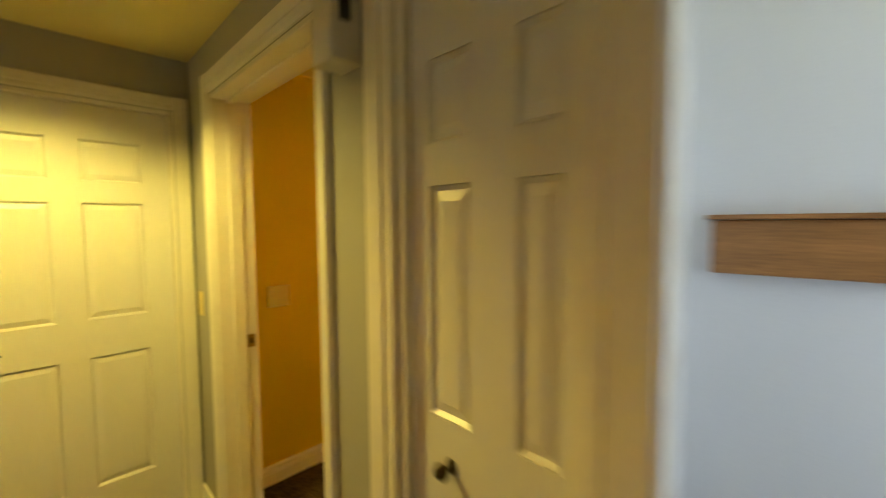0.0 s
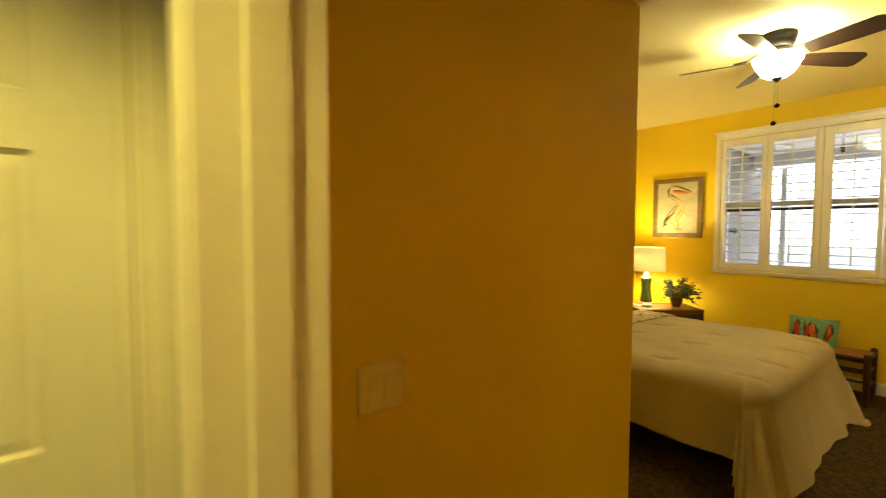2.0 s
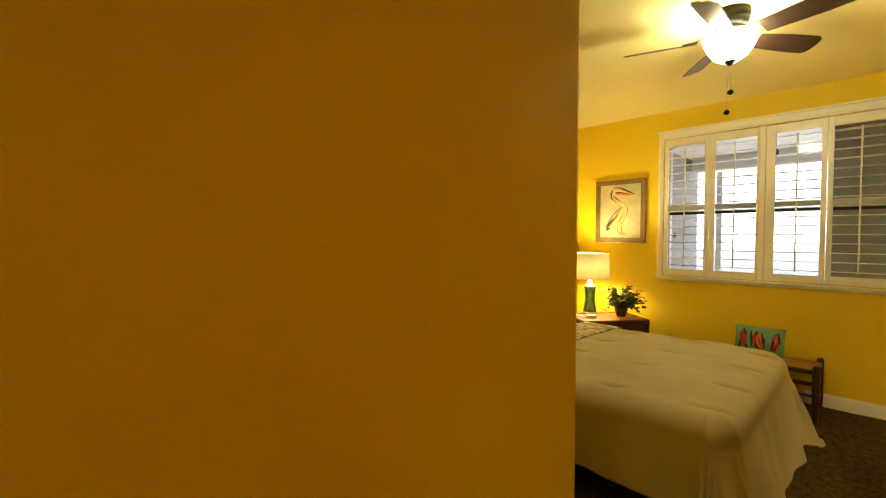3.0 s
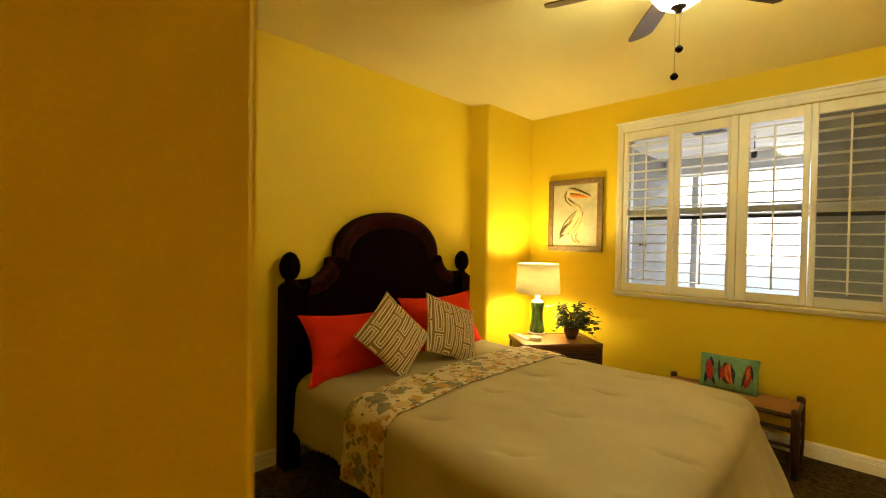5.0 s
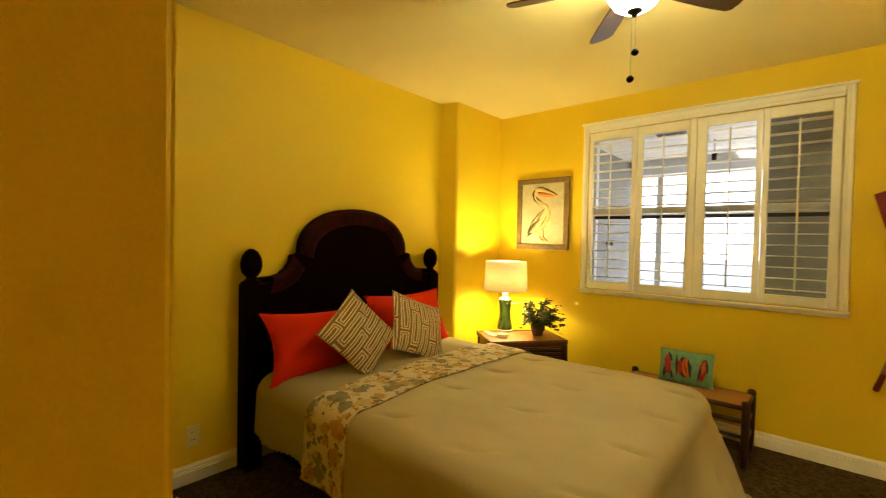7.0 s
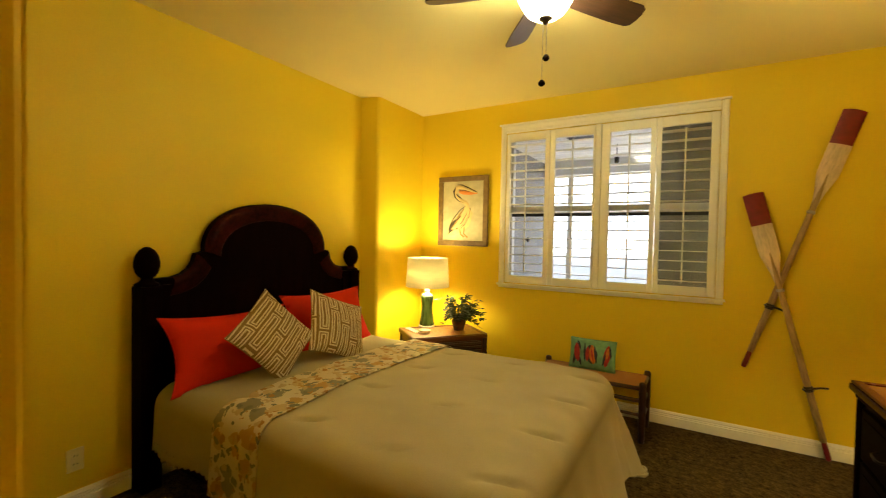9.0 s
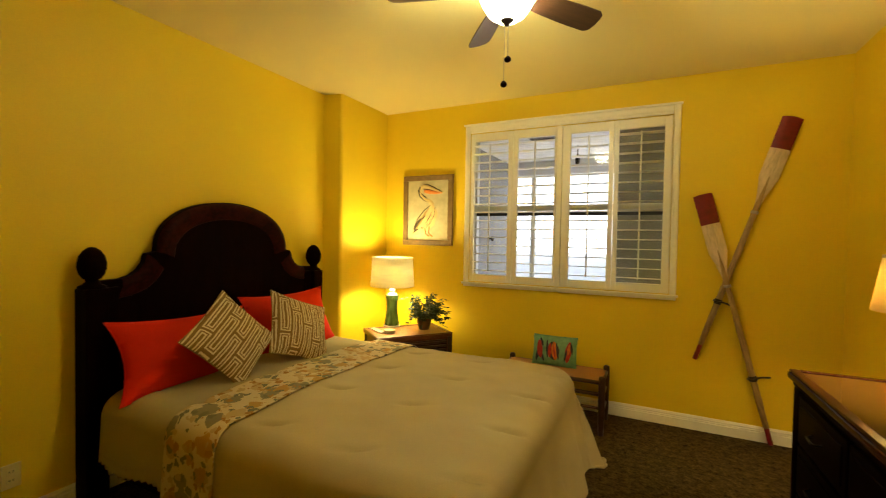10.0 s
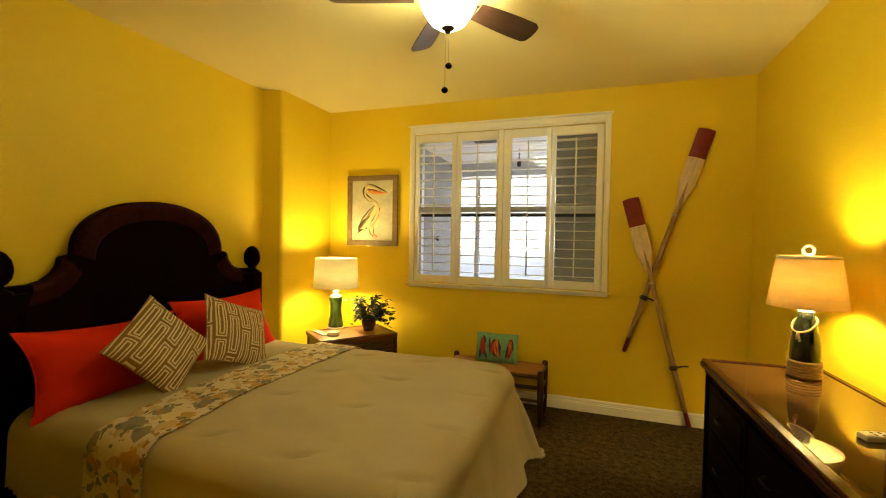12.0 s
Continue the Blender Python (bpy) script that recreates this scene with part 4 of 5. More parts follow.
def lean(y, x, z, h, tilt, spin=0.0, yaw=90.0):
    """Stands a pillow on its lower edge at (x, y, z), leaning back towards the headboard."""
    return pose(x, y, z, 0, 0, yaw) @ pose(0, 0, 0, -tilt, 0, 0) @ pose(0, 0, h / 2) @ pose(0, 0, 0, 0, spin, 0)


pillow("bed_pillow", 0.82, 0.44, 0.24, ORANGE, lean(3.590, -3.68, 0.565, 0.44, 22, 1.5), "orange-red bed pillow leaning on the headboard", 1.0, pinch=0.14, group="orange bed pillows")
pillow("bed_pillow", 0.81, 0.46, 0.20, ORANGE, lean(4.40, -3.70, 0.592, 0.46, 22), "orange-red bed pillow behind a patterned cushion", 5.0, pinch=0.13, group="orange bed pillows")
pillow("throw_pillow", 0.43, 0.43, 0.15, FRET, lean(3.675, -3.38, 0.592, 0.57, 28, 53), "tan and cream fret-patterned throw pillow standing on a corner", 9.0, group="fret throw pillows")
pillow("throw_pillow", 0.46, 0.45, 0.15, FRET, lean(4.175, -3.36, 0.602, 0.50, 30, 25), "tan and cream fret-patterned throw pillow slightly tipped", 13.0, group="fret throw pillows")


# ---- bedside corner ----
NF, NR, NL = Vector((-3.35, 4.90, 0)), Vector((-2.92, 5.44, 0)), Vector((-3.73, 5.14, 0))
na = math.degrees(math.atan2((NR - NF).y, (NR - NF).x))
NW, ND = (NR - NF).length, (NL - NF).length
NM = Matrix.Translation(NF) @ pose(0, 0, 0, 0, 0, na)
ns = thing("nightstand", NM, "reddish-brown nightstand with rattan top and slatted drawers", "nightstand")
part("top_frame", boxed(0, NW, 0, ND, 0.575, 0.603, bevel=0.006), WALNUT, ns)
part("woven_top", boxed(0.035, NW - 0.035, 0.035, ND - 0.035, 0.6035, 0.609, bevel=0.002, seg=1), RATTAN, ns, "woven rattan top")
for a, b, c, d in ((0, NW, 0, 0.034), (0, NW, ND - 0.034, ND), (0, 0.034, 0.034, ND - 0.034), (NW - 0.034, NW, 0.034, ND - 0.034)):
    part("edge_bar", boxed(a, b, c, d, 0.604, 0.613, bevel=0.004), WALNUT, ns)
for x in (0.004, NW - 0.044):
    for y in (0.004, ND - 0.044):
        part("leg", boxed(x + 0.005, x + 0.045, y, y + 0.04, 0, 0.575, bevel=0.008), BENCHWOOD, ns)
part("carcass", boxed(0.02, NW - 0.02, 0.02, ND - 0.02, 0.10, 0.574, bevel=0.004), WALNUT, ns)
for z in (0.12, 0.345):
    dr = part("drawer", boxed(0.055, NW - 0.055, 0.004, 0.022, z, z + 0.21, bevel=0.004), BENCHWOOD, ns)
    for k in range(6):
        part("slat", tube([(0.06, 0.004, z + 0.02 + 0.034 * k), (NW - 0.06, 0.004, z + 0.02 + 0.034 * k)], 0.011, 8), BENCHWOOD, dr, smooth=True)
    part("knob", lathe(((0, 0), (0.008, 0), (0.008, 0.012), (0.016, 0.018), (0.016, 0.026), (0, 0.03)), 16), BRONZE, dr, smooth=True).matrix_local = pose(NW / 2, -0.006, z + 0.105, 90, 0, 0)

TZ = 0.613
l1 = thing("table_lamp", pose(LAMP1.x, LAMP1.y, TZ), "lit table lamp with mottled green waisted base and ivory drum shade", "table lamp")
part("foot", lathe(((0, 0), (0.078, 0), (0.080, 0.006), (0.074, 0.014), (0, 0.014)), 36), CERAMIC, l1, "pale round foot", True)
part("body", lathe(((0, 0.014), (0.066, 0.014), (0.070, 0.026), (0.064, 0.060), (0.055, 0.120), (0.052, 0.165), (0.053, 0.205), (0.058, 0.250), (0.063, 0.285), (0.058, 0.292), (0, 0.292)), 40), GREENGLASS, l1, "mottled green glazed body", True)
part("neck", lathe(((0, 0.292), (0.050, 0.292), (0.050, 0.300), (0.030, 0.312), (0.018, 0.322), (0.026, 0.334), (0.026, 0.345), (0.012, 0.352), (0.010, 0.40), (0, 0.40)), 28), CERAMIC, l1, "white ceramic neck", True)
part("shade", lathe(((0.203, 0.376), (0.204, 0.377), (0.188, 0.647), (0.186, 0.647), (0.201, 0.377), (0.203, 0.376)), 56), SHADE1, l1, "ivory drum shade", True)
bm = bmesh.new()
for k in range(3):
    a = 2 * math.pi * k / 3
    tube([(0.008 * math.cos(a), 0.008 * math.sin(a), 0.625), (0.186 * math.cos(a), 0.186 * math.sin(a), 0.640)], 0.002, 6, bm)
part("shade_ring", bm, NICKEL, l1)

pl = thing("potted_ivy", NM @ pose(0.50, 0.21, 0.613), "small dark green ivy plant in a brown clay pot", "potted plant")
part("pot", lathe(((0, 0), (0.042, 0), (0.058, 0.045), (0.066, 0.075), (0.062, 0.096), (0.056, 0.102), (0.050, 0.095), (0.052, 0.080), (0, 0.080)), 28), TERRACOTTA, pl, "brown clay pot", True)
rng = random.Random(7)
leaves, stems = bmesh.new(), bmesh.new()
for k in range(80):
    a = rng.uniform(0, 2 * math.pi)
    reach, rise = rng.uniform(0.04, 0.19), rng.uniform(0.05, 0.23)
    droop = rng.uniform(0.0, 0.16) if rng.random() < 0.45 else rng.uniform(-0.02, 0.03)
    pts = []
    for j in range(7):
        f = j / 6
        pts.append(Vector((0.03 * math.cos(a) + reach * f * math.cos(a + 0.3 * f), 0.03 * math.sin(a) + reach * f * math.sin(a + 0.3 * f), 0.085 + rise * math.sin(min(1, f * 1.3) * math.pi / 2) - droop * f * f)))
    for q in pts:
        q.z = max(q.z, 0.012)
    tube(pts, 0.0016, 5, stems)
    for j in range(2, 7):
        for _ in range(2):
            size = rng.uniform(0.024, 0.046)
            d = Vector((math.cos(a + rng.uniform(-1.3, 1.3)), math.sin(a + rng.uniform(-1.3, 1.3)), rng.uniform(-0.7, 0.4))).normalized()
            s_ = d.cross(Vector((rng.uniform(-0.4, 0.4), rng.uniform(-0.4, 0.4), 1))).normalized()
            nrm = s_.cross(d)
            c = pts[j] + d * 0.008
            ring = [c, c + d * size * 0.15 + s_ * size * 0.42, c + d * size * 0.55 + s_ * size * 0.30, c + d * size * 1.1, c + d * size * 0.55 - s_ * size * 0.30, c + d * size * 0.15 - s_ * size * 0.42]
            mid = c + d * size * 0.45 - nrm * size * 0.12
            vs = [leaves.verts.new(p) for p in ring]
            vm = leaves.verts.new(mid)
            for i in range(6):
                leaves.faces.new((vs[i], vs[(i + 1) % 6], vm))
part("foliage", leaves, LEAF, pl, "glossy dark ivy leaves")
part("stems", stems, STEM, pl)
for k, (ox, oy) in enumerate(((0.0, 0.0), (0.008, 0.004))):
    c = thing("coaster", NM @ pose(0.155 + ox, 0.17 + oy, 0.613 + 0.014 * k), "round cream stone coaster stacked on the nightstand", "coaster", "stacked coasters")
    part("disc", lathe(((0, 0), (0.050, 0), (0.052, 0.004), (0.052, 0.010), (0.049, 0.013), (0, 0.013)), 32), SANDSTONE, c, smooth=True)
# plain white slab in place of the telephone handset
bk = thing("booklet", NM @ pose(0.06, 0.30, 0.613, 0, 0, 8), "thin white slab standing in for a handset on the nightstand", "booklet")
part("handset_slab", boxed(0, 0.05, -0.12, 0.10, 0, 0.006, bevel=0.001, seg=1), CERAMIC, bk)


# ---- picture ----
pc = thing("framed_picture", pose(-3.39, YW - 0.001, 1.722), "cream relief picture of a long-billed wading bird in a brown frame", "picture")
PW, PH, PB = 0.56, 0.70, 0.052
for a, b, c, d in ((-PW / 2, PW / 2, PH / 2 - PB, PH / 2), (-PW / 2, PW / 2, -PH / 2, -PH / 2 + PB), (-PW / 2, -PW / 2 + PB, -PH / 2 + PB, PH / 2 - PB), (PW / 2 - PB, PW / 2, -PH / 2 + PB, PH / 2 - PB)):
    part("frame_bar", boxed(a, b, -0.030, -0.001, c, d, bevel=0.006), FRAMEWOOD, pc)
part("panel", boxed(-PW / 2 + PB - 0.004, PW / 2 - PB + 0.004, -0.016, -0.002, -PH / 2 + PB - 0.004, PH / 2 - PB + 0.004), PAPER, pc, "mottled cream panel")


def relief(points, width, mat, label=""):
    """A raised tapering stroke on the picture panel."""
    bm = bmesh.new()
    n = len(points)
    rows = []
    for k, (x, z) in enumerate(points):
        x0, z0 = points[max(k - 1, 0)]
        x1, z1 = points[min(k + 1, n - 1)]
        d = Vector((x1 - x0, z1 - z0)).normalized()
        w = width[k]
        rows.append([bm.verts.new((x - d.y * w * s, -0.0165 - 0.006 * (1 - s * s), z + d.x * w * s)) for s in (-1, -0.5, 0, 0.5, 1)])
    for p, q in zip(rows, rows[1:]):
        for j in range(4):
            bm.faces.new((p[j], p[j + 1], q[j + 1], q[j]))
    part("relief", bm, mat, pc, label, True)


relief([(0.04, 0.06), (0.06, -0.02), (0.02, -0.10), (-0.05, -0.16), (-0.12, -0.21), (-0.17, -0.24)], (0.02, 0.055, 0.075, 0.065, 0.04, 0.01), BIRD_PALE)
relief([(0.05, -0.02), (0.00, -0.11), (-0.06, -0.17), (-0.13, -0.21), (-0.165, -0.235)], (0.012, 0.036, 0.048, 0.032, 0.006), BIRD_DARK)
relief([(0.085, 0.03), (0.075, -0.05), (0.03, -0.13), (-0.03, -0.19)], (0.003, 0.006, 0.007, 0.003), BIRD_DARK)
relief([(-0.055, 0.215), (0.02, 0.205), (0.10, 0.187)], (0.002, 0.004, 0.002), BIRD_DARK)
relief([(0.03, 0.05), (-0.04, 0.00), (-0.11, -0.08), (-0.15, -0.16)], (0.002, 0.005, 0.006, 0.003), BIRD_DARK)
relief([(-0.02, -0.05), (-0.09, -0.11), (-0.14, -0.17), (-0.155, -0.20)], (0.004, 0.02, 0.018, 0.004), BIRD_DARK)
relief([(0.055, 0.05), (0.03, 0.085), (-0.03, 0.105), (-0.07, 0.14), (-0.085, 0.19), (-0.065, 0.235), (-0.025, 0.245)], (0.024, 0.022, 0.017, 0.015, 0.016, 0.022, 0.02), BIRD_PALE)
relief([(-0.005, 0.12), (-0.055, 0.15), (-0.095, 0.19), (-0.085, 0.235)], (0.003, 0.006, 0.007, 0.003), BIRD_DARK)
relief([(-0.035, 0.24), (0.03, 0.225), (0.10, 0.195), (0.165, 0.175)], (0.018, 0.016, 0.011, 0.003), BIRD_PALE)
relief([(-0.045, 0.195), (0.01, 0.188), (0.09, 0.178), (0.165, 0.172)], (0.014, 0.024, 0.019, 0.003), BIRD_ORANGE)
relief([(-0.055, 0.265), (-0.01, 0.262), (0.06, 0.232), (0.16, 0.182)], (0.003, 0.005, 0.006, 0.002), BIRD_DARK)
relief([(-0.09, 0.24), (-0.108, 0.20), (-0.092, 0.145), (-0.04, 0.10), (0.02, 0.082)], (0.003, 0.007, 0.008, 0.007, 0.003), BIRD_DARK)
relief([(0.012, 0.02), (-0.03, -0.03), (-0.08, -0.12), (-0.13, -0.19)], (0.004, 0.012, 0.015, 0.005), BIRD_AMBER)
relief([(0.06, 0.0), (0.05, -0.07), (0.0, -0.14), (-0.06, -0.19)], (0.004, 0.012, 0.012, 0.004), BIRD_AMBER)
relief([(0.02, -0.16), (0.015, -0.23), (0.06, -0.265)], (0.007, 0.006, 0.008), BIRD_ORANGE)
relief([(-0.03, -0.17), (-0.02, -0.235), (0.02, -0.262)], (0.007, 0.006, 0.008), BIRD_ORANGE)


# ---- bench and its pillow ----
QX0, QX1, QY0, QY1 = -2.46, -1.635, 5.335, 5.70
bn = thing("bench", pose(0, 0, 0), "low brown wooden bench with a woven rush seat", "bench")
part("seat", boxed(QX0 + 0.012, QX1 - 0.012, QY0 + 0.012, QY1 - 0.012, 0.375, 0.408, bevel=0.012), RUSH, bn, "woven rush seat")
for x in (QX0 + 0.02, QX1 - 0.02):
    for y in (QY0 + 0.02, QY1 - 0.02):
        part("leg", lathe(((0, 0), (0.020, 0), (0.023, 0.10), (0.025, 0.30), (0.025, 0.425), (0.019, 0.438), (0, 0.442)), 14, (x, y, 0)), BENCHWOOD, bn, smooth=True)
for x in (QX0 + 0.02, QX1 - 0.02):
    for z in (0.15, 0.27):
        part("stretcher", tube([(x, QY0 + 0.02, z), (x, QY1 - 0.02, z)], 0.011), BENCHWOOD, bn, smooth=True)
    part("seat_rail", tube([(x, QY0 + 0.02, 0.392), (x, QY1 - 0.02, 0.392)], 0.016), BENCHWOOD, bn, smooth=True)
for y in (QY0 + 0.02, QY1 - 0.02):
    for z in (0.20, 0.30):
        part("stretcher", tube([(QX0 + 0.02, y, z), (QX1 - 0.02, y, z)], 0.011), BENCHWOOD, bn, smooth=True)
    part("seat_rail", tube([(QX0 + 0.02, y, 0.392), (QX1 - 0.02, y, 0.392)], 0.016), BENCHWOOD, bn, smooth=True)
fp = pillow("accent_pillow", 0.36, 0.245, 0.10, TEAL, pose(-2.055, 5.565, 0.408) @ pose(0, 0, 0, -13, 0, 0) @ pose(0, 0, 0.1225), "sea-green accent pillow printed with bright fish shapes", 21.0, pinch=0.04)


def blob(cx, cz, w, h, mat, lift, tilt=0.0):
    """A printed patch that follows the pillow's bulge."""
    bm = bmesh.new()
    ca, sa = math.cos(radians(tilt)), math.sin(radians(tilt))

    def at(r, q):
        a, b = w / 2 * r * math.cos(2 * math.pi * q), h / 2 * r * math.sin(2 * math.pi * q) * (1 - 0.35 * math.cos(2 * math.pi * q) ** 2)
        x, z = cx + a * ca - b * sa, cz + a * sa + b * ca
        u, v = x / 0.18, z / 0.1225
        return Vector((x, -(0.05 * max(0, 1 - u * u) ** 0.55 * max(0, 1 - v * v) ** 0.55) - lift, z))
    sheet(5, 18, lambda u, v: at(max(u, 0.02), v), bm)
    part("print", bm, mat, fp, smooth=True)


blob(-0.112, 0.005, 0.050, 0.15, FISH_RED, 0.012, 8)
blob(-0.128, -0.035, 0.030, 0.12, FISH_DARK, 0.011, -12)
blob(0.0, 0.0, 0.10, 0.15, FISH_DARK, 0.011, 10)
blob(0.012, 0.0, 0.055, 0.15, FISH_ORANGE, 0.0135, 8)
blob(-0.028, 0.0, 0.030, 0.12, FISH_RED, 0.0135, 0)
blob(0.118, 0.0, 0.050, 0.17, FISH_RED, 0.012, -6)
blob(0.122, 0.02, 0.024, 0.09, FISH_ORANGE, 0.0135, -6)
blob(0.098, -0.03, 0.016, 0.10, FISH_DARK, 0.013, -10)
blob(-0.10, 0.065, 0.022, 0.075, FISH_DARK, 0.0105, 24)
blob(-0.085, -0.06, 0.020, 0.08, FISH_DARK, 0.0105, 14)
blob(-0.050, 0.01, 0.018, 0.15, FISH_DARK, 0.0105, 4)
blob(0.034, 0.0, 0.018, 0.14, FISH_DARK, 0.0150, 10)
blob(0.010, -0.005, 0.012, 0.11, FISH_RED, 0.0150, 12)
blob(0.142, 0.03, 0.016, 0.10, FISH_DARK, 0.0125, 8)


# ---- crossed oars ----
def oar(x0, z0, x1, z1, y, label):
    """An oar from its handle end (x0, z0) to its blade tip (x1, z1), hung flat near the wall."""
    L = math.hypot(x1 - x0, z1 - z0)
    o = thing("oar", pose(x0, y, z0, 0, math.degrees(math.atan2(x1 - x0, z1 - z0)), 0), label, "oar", "crossed oars")
    part("grip", lathe(((0, 0), (0.014, 0.0), (0.017, 0.01), (0.016, 0.11), (0.013, 0.125), (0, 0.126)), 16), OARRED, o, "dark red grip", True)
    neck = L - 0.66
    part("shaft", lathe(((0, 0.12), (0.0185, 0.121), (0.021, 0.30), (0.021, neck * 0.7), (0.018, neck), (0.017, neck + 0.06), (0.006, neck + 0.30), (0, neck + 0.34)), 16), OARWOOD, o, smooth=True)

    def half(s):
        return 0.018 + 0.042 * min(1.0, max(0.0, (s - 0.02) / 0.20)) ** 1.3 + 0.004 * s

    def blade(s0, s1, mat, lab, proud):
        bm = bmesh.new()
        for side in (-1, 1):
            def at(u, v):
                s = s0 + (s1 - s0) * u
                a = 2 * v - 1
                t = (0.0115 - 0.007 * min(1, s / 0.4)) * (max(0, 1 - a * a) ** 0.5) + 0.0015
                cup = 0.010 * a * a * min(1, s / 0.3)
                return Vector((a * half(s), side * (t + proud) + cup, neck + s - (0.006 * a * a if s1 > 0.6 and u > 0.99 else 0)))
            sheet(14, 10, at, bm)
        bmesh.ops.remove_doubles(bm, verts=bm.verts, dist=0.0004)
        part("blade", bm, mat, o, lab, True)
    blade(0.0, 0.43, OARWHITE, "worn white blade", 0.0)
    blade(0.43, 0.66, OARRED, "dark red blade tip", 0.0006)
    part("collar", lathe(((0.0195, neck - 0.05), (0.024, neck - 0.048), (0.024, neck - 0.03), (0.0195, neck - 0.028)), 18), NICKEL, o, "metal collar", True)
    lk = part("oarlock", tube([(-0.03, -0.005, 0.475), (-0.02, -0.028, 0.47), (0.0, -0.032, 0.472), (0.03, -0.022, 0.48), (0.06, -0.010, 0.478), (0.105, -0.004, 0.470)], 0.007), BRONZE, o, "dark metal oarlock", True)
    part("oarlock_band", lathe(((0.022, 0.455), (0.026, 0.457), (0.026, 0.49), (0.022, 0.492)), 18), BRONZE, o, smooth=True)
    return o


oar(-1.035, 0.555, -0.483, 2.340, 5.788, "worn white oar with dark red tip, hung crosswise on the wall")
oar(-0.553, 0.016, -1.022, 1.808, 5.742, "worn white oar with dark red tip, standing on the carpet")


# ---- dresser and what stands on it ----
DX0, DX1, DY0, DY1, DZ = -0.752, -0.225, 2.80, 4.53, 0.86
# the dresser stands a little askew to the wall
ds = thing("dresser", pose(DX0, DY1, 0, 0, 0, 1.8) @ pose(-DX0, -DY1, 0), "long dark cherry dresser with moulded edges and glass-covered top", "dresser")
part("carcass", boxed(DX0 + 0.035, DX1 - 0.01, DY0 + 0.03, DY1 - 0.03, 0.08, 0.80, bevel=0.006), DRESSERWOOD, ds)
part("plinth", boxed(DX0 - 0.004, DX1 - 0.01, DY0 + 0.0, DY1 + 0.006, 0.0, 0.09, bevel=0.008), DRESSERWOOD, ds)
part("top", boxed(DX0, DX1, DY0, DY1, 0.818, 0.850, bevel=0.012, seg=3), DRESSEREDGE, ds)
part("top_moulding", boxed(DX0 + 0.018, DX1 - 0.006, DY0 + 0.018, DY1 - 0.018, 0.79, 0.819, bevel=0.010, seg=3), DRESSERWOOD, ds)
part("inset_top", boxed(DX0 + 0.045, DX1 - 0.03, DY0 + 0.045, DY1 - 0.045, 0.8495, 0.858, bevel=0.002, seg=1), DRESSERTOP, ds, "reflective glass-covered brown top")
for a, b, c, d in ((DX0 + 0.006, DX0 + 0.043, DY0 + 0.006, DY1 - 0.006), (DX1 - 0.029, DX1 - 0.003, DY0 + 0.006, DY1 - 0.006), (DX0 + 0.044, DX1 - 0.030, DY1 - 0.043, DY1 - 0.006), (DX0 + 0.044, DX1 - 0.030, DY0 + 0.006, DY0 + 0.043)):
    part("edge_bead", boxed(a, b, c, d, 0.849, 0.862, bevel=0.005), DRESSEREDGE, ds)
for y in (DY0 + 0.03, DY1 - 0.085):
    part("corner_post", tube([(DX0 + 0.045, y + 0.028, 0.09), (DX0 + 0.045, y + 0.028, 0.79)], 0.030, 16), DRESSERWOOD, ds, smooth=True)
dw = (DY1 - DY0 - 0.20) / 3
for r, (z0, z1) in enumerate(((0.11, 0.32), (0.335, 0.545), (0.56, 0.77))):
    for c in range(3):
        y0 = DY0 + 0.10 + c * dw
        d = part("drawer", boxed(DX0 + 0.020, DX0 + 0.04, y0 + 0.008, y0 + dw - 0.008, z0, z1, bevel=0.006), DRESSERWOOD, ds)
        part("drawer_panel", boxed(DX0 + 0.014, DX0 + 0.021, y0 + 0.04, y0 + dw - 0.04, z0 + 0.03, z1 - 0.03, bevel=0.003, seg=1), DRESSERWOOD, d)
        part("pull", tube([(DX0 + 0.014, y0 + dw / 2 - 0.05, (z0 + z1) / 2), (DX0 - 0.008, y0 + dw / 2 - 0.04, (z0 + z1) / 2 - 0.006), (DX0 - 0.010, y0 + dw / 2, (z0 + z1) / 2 - 0.012), (DX0 - 0.008, y0 + dw / 2 + 0.04, (z0 + z1) / 2 - 0.006), (DX0 + 0.014, y0 + dw / 2 + 0.05, (z0 + z1) / 2)], 0.005), DARKBRONZE, d, "dark bronze pull", True)

l2 = thing("bottle_lamp", pose(LAMP2.x, LAMP2.y, 0.858), "lit lamp with dark green bottle base, rope wrap and linen shade", "table lamp")
bm = bmesh.new()
for k in range(6):
    lathe([(0.058 + 0.0075 * math.cos(q), 0.008 + 0.0125 * k + 0.0072 * math.sin(q)) for q in [2 * math.pi * j / 8 for j in range(9)]], 36, bm=bm)
part("rope_wrap", bm, ROPE, l2, "coiled jute rope", True)
part("body", lathe(((0, 0), (0.056, 0), (0.056, 0.07), (0.058, 0.10), (0.057, 0.15), (0.051, 0.20), (0.041, 0.24), (0.033, 0.27), (0.031, 0.290), (0.027, 0.296), (0, 0.296)), 40), DARKGLASS, l2, "dark green bottle body", True)
part("collar", lathe(((0, 0.296), (0.030, 0.296), (0.030, 0.303), (0.012, 0.306), (0.008, 0.36), (0, 0.36)), 24), CERAMIC, l2, "white collar", True)
bm = bmesh.new()
tube([((0.038 + 0.021 * (0.5 - 0.5 * math.cos(a)) ** 2) * math.cos(a + 0.75), (0.038 + 0.021 * (0.5 - 0.5 * math.cos(a)) ** 2) * math.sin(a + 0.75), 0.272 - 0.062 * (0.5 - 0.5 * math.cos(a)) ** 2) for a in [2 * math.pi * k / 40 for k in range(41)]], 0.0042, 8, bm)
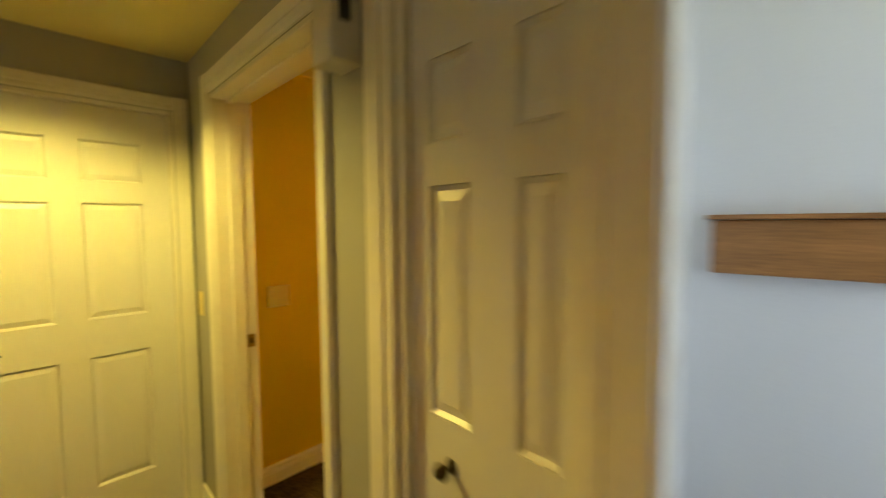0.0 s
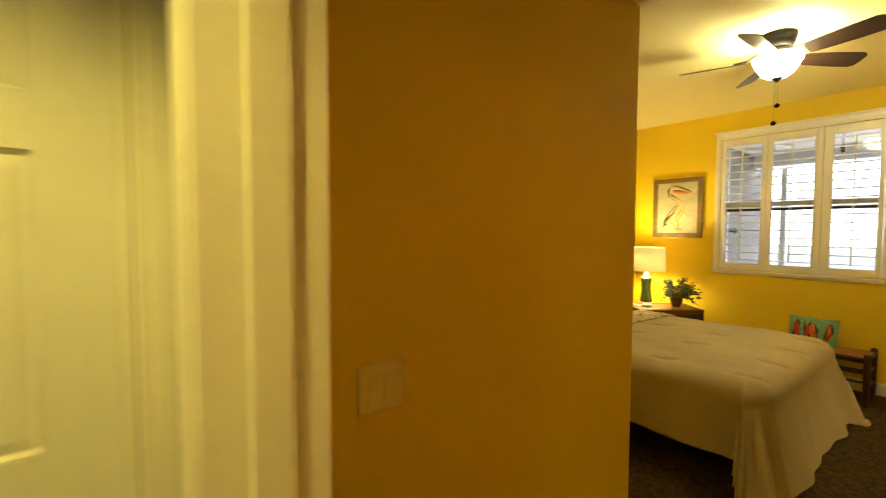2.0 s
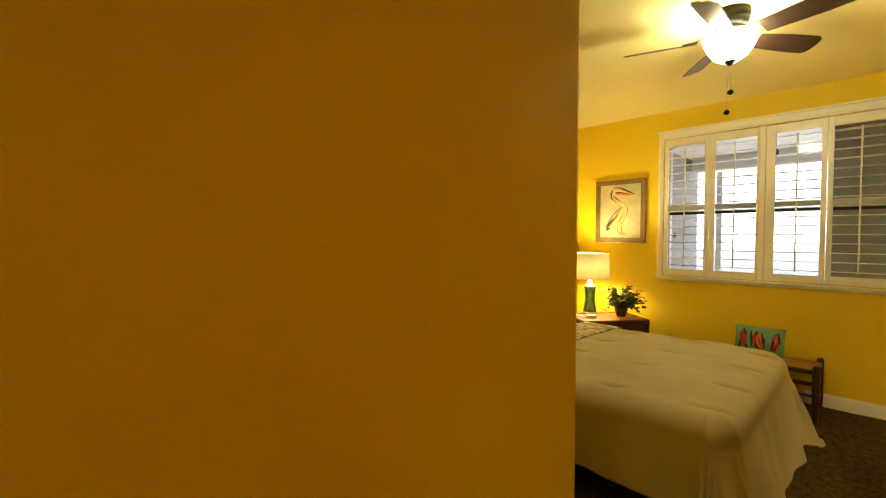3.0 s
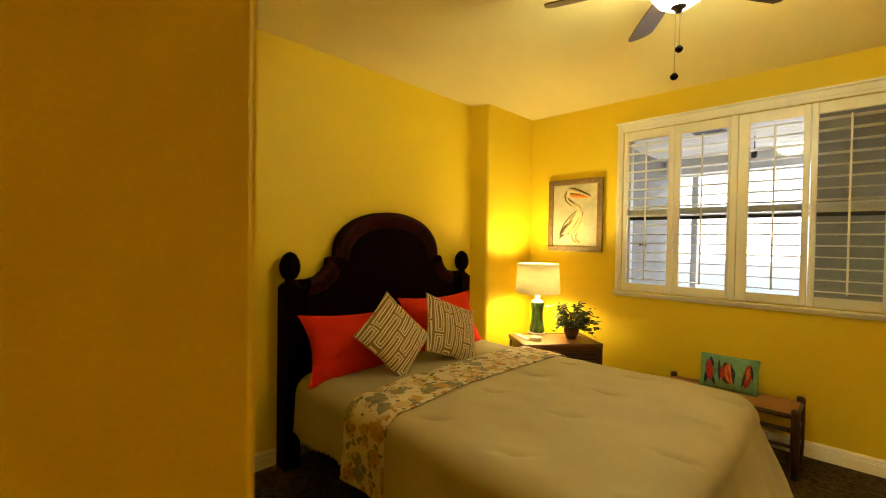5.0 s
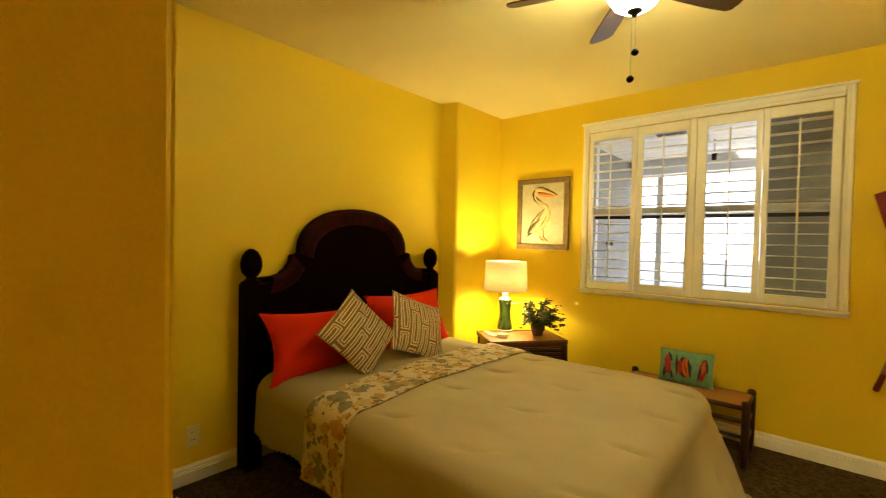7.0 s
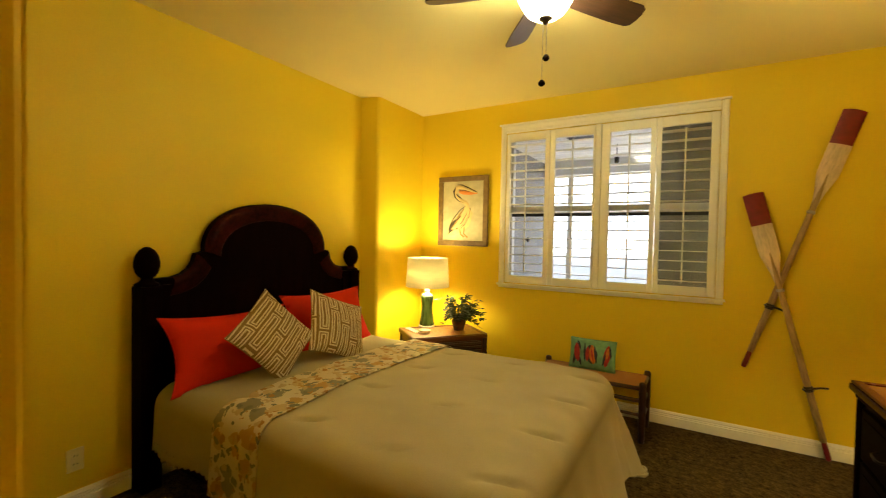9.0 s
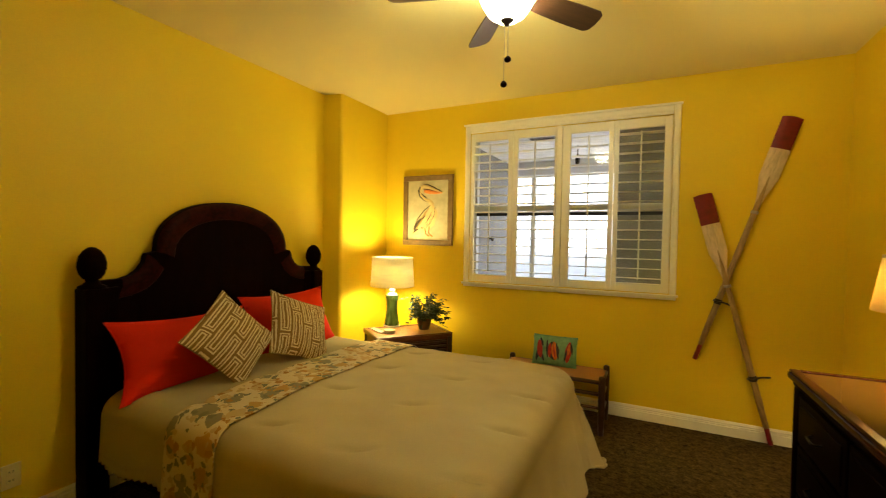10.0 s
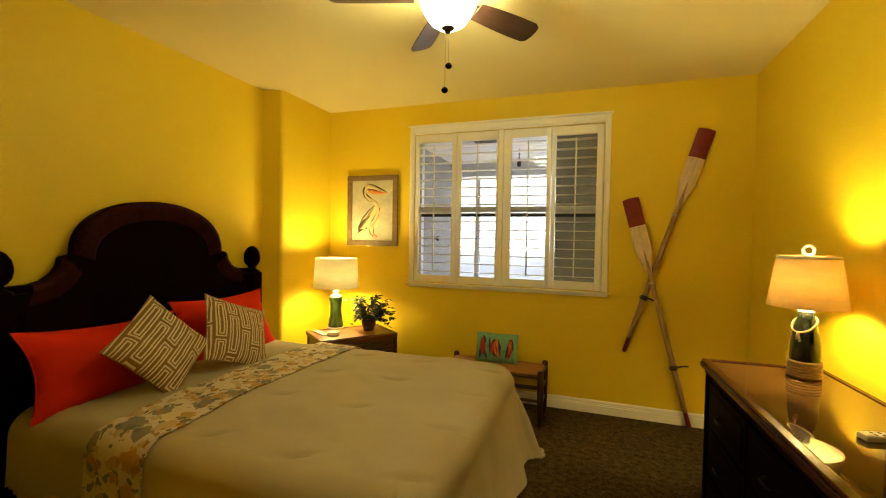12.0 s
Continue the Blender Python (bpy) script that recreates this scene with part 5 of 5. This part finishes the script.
tube([(-0.042, -0.040, 0.212), (-0.047, -0.036, 0.190), (-0.046, -0.034, 0.176)], 0.0042, 8, bm)
tube([(-0.042, -0.040, 0.212), (-0.042, -0.047, 0.186), (-0.040, -0.050, 0.168)], 0.0042, 8, bm)
part("rope_tie", bm, ROPE, l2, "knotted rope round the neck", True)
part("shade", lathe(((0.148, 0.322), (0.149, 0.323), (0.116, 0.552), (0.114, 0.552), (0.146, 0.323), (0.148, 0.322)), 56), SHADE2, l2, "oatmeal linen shade", True)
bm = bmesh.new()
for k in range(3):
    a = 2 * math.pi * k / 3
    tube([(0.006 * math.cos(a), 0.006 * math.sin(a), 0.540), (0.114 * math.cos(a), 0.114 * math.sin(a), 0.547)], 0.002, 6, bm)
part("shade_ring", bm, NICKEL, l2)
part("trim_band", lathe(((0.1165, 0.540), (0.1185, 0.541), (0.1172, 0.5535), (0.1155, 0.5535)), 48), SANDSTONE, l2, "pale top band", True)
bm = tube([(0.0205 * math.cos(a) * 0.72, -0.0205 * math.cos(a) * 0.70, 0.580 + 0.0205 * math.sin(a)) for a in [2 * math.pi * k / 24 for k in range(25)]], 0.0065, 10)
part("ring_finial", bm, CERAMIC, l2, "pale ring finial", True)
part("finial_stem", tube([(0, 0, 0.540), (0, 0, 0.556)], 0.004, 8), BRASS, l2)
rc = thing("remote_control", pose(-0.405, 3.68, 0.858, 0, 0, 14), "white remote control lying on the dresser top", "remote control")
part("case", boxed(-0.085, 0.085, -0.022, 0.022, 0.0, 0.020, bevel=0.007, seg=3), CERAMIC, rc)
for k in range(5):
    for j in range(2):
        part("button", lathe(((0, 0), (0.005, 0), (0.005, 0.0012), (0, 0.0014)), 10, (-0.05 + 0.024 * k, -0.008 + 0.016 * j, 0.0199)), SLOT, rc)
tv = thing("wall_panel", pose(XR - 0.001, 3.70, 1.36), "black framed panel hanging above the dresser", "wall panel")
part("frame", boxed(-0.028, 0.0, -0.43, 0.43, -0.34, 0.34, bevel=0.006), TVBLACK, tv)
part("face", boxed(-0.030, -0.028, -0.40, 0.40, -0.31, 0.31), TVBLACK, tv)
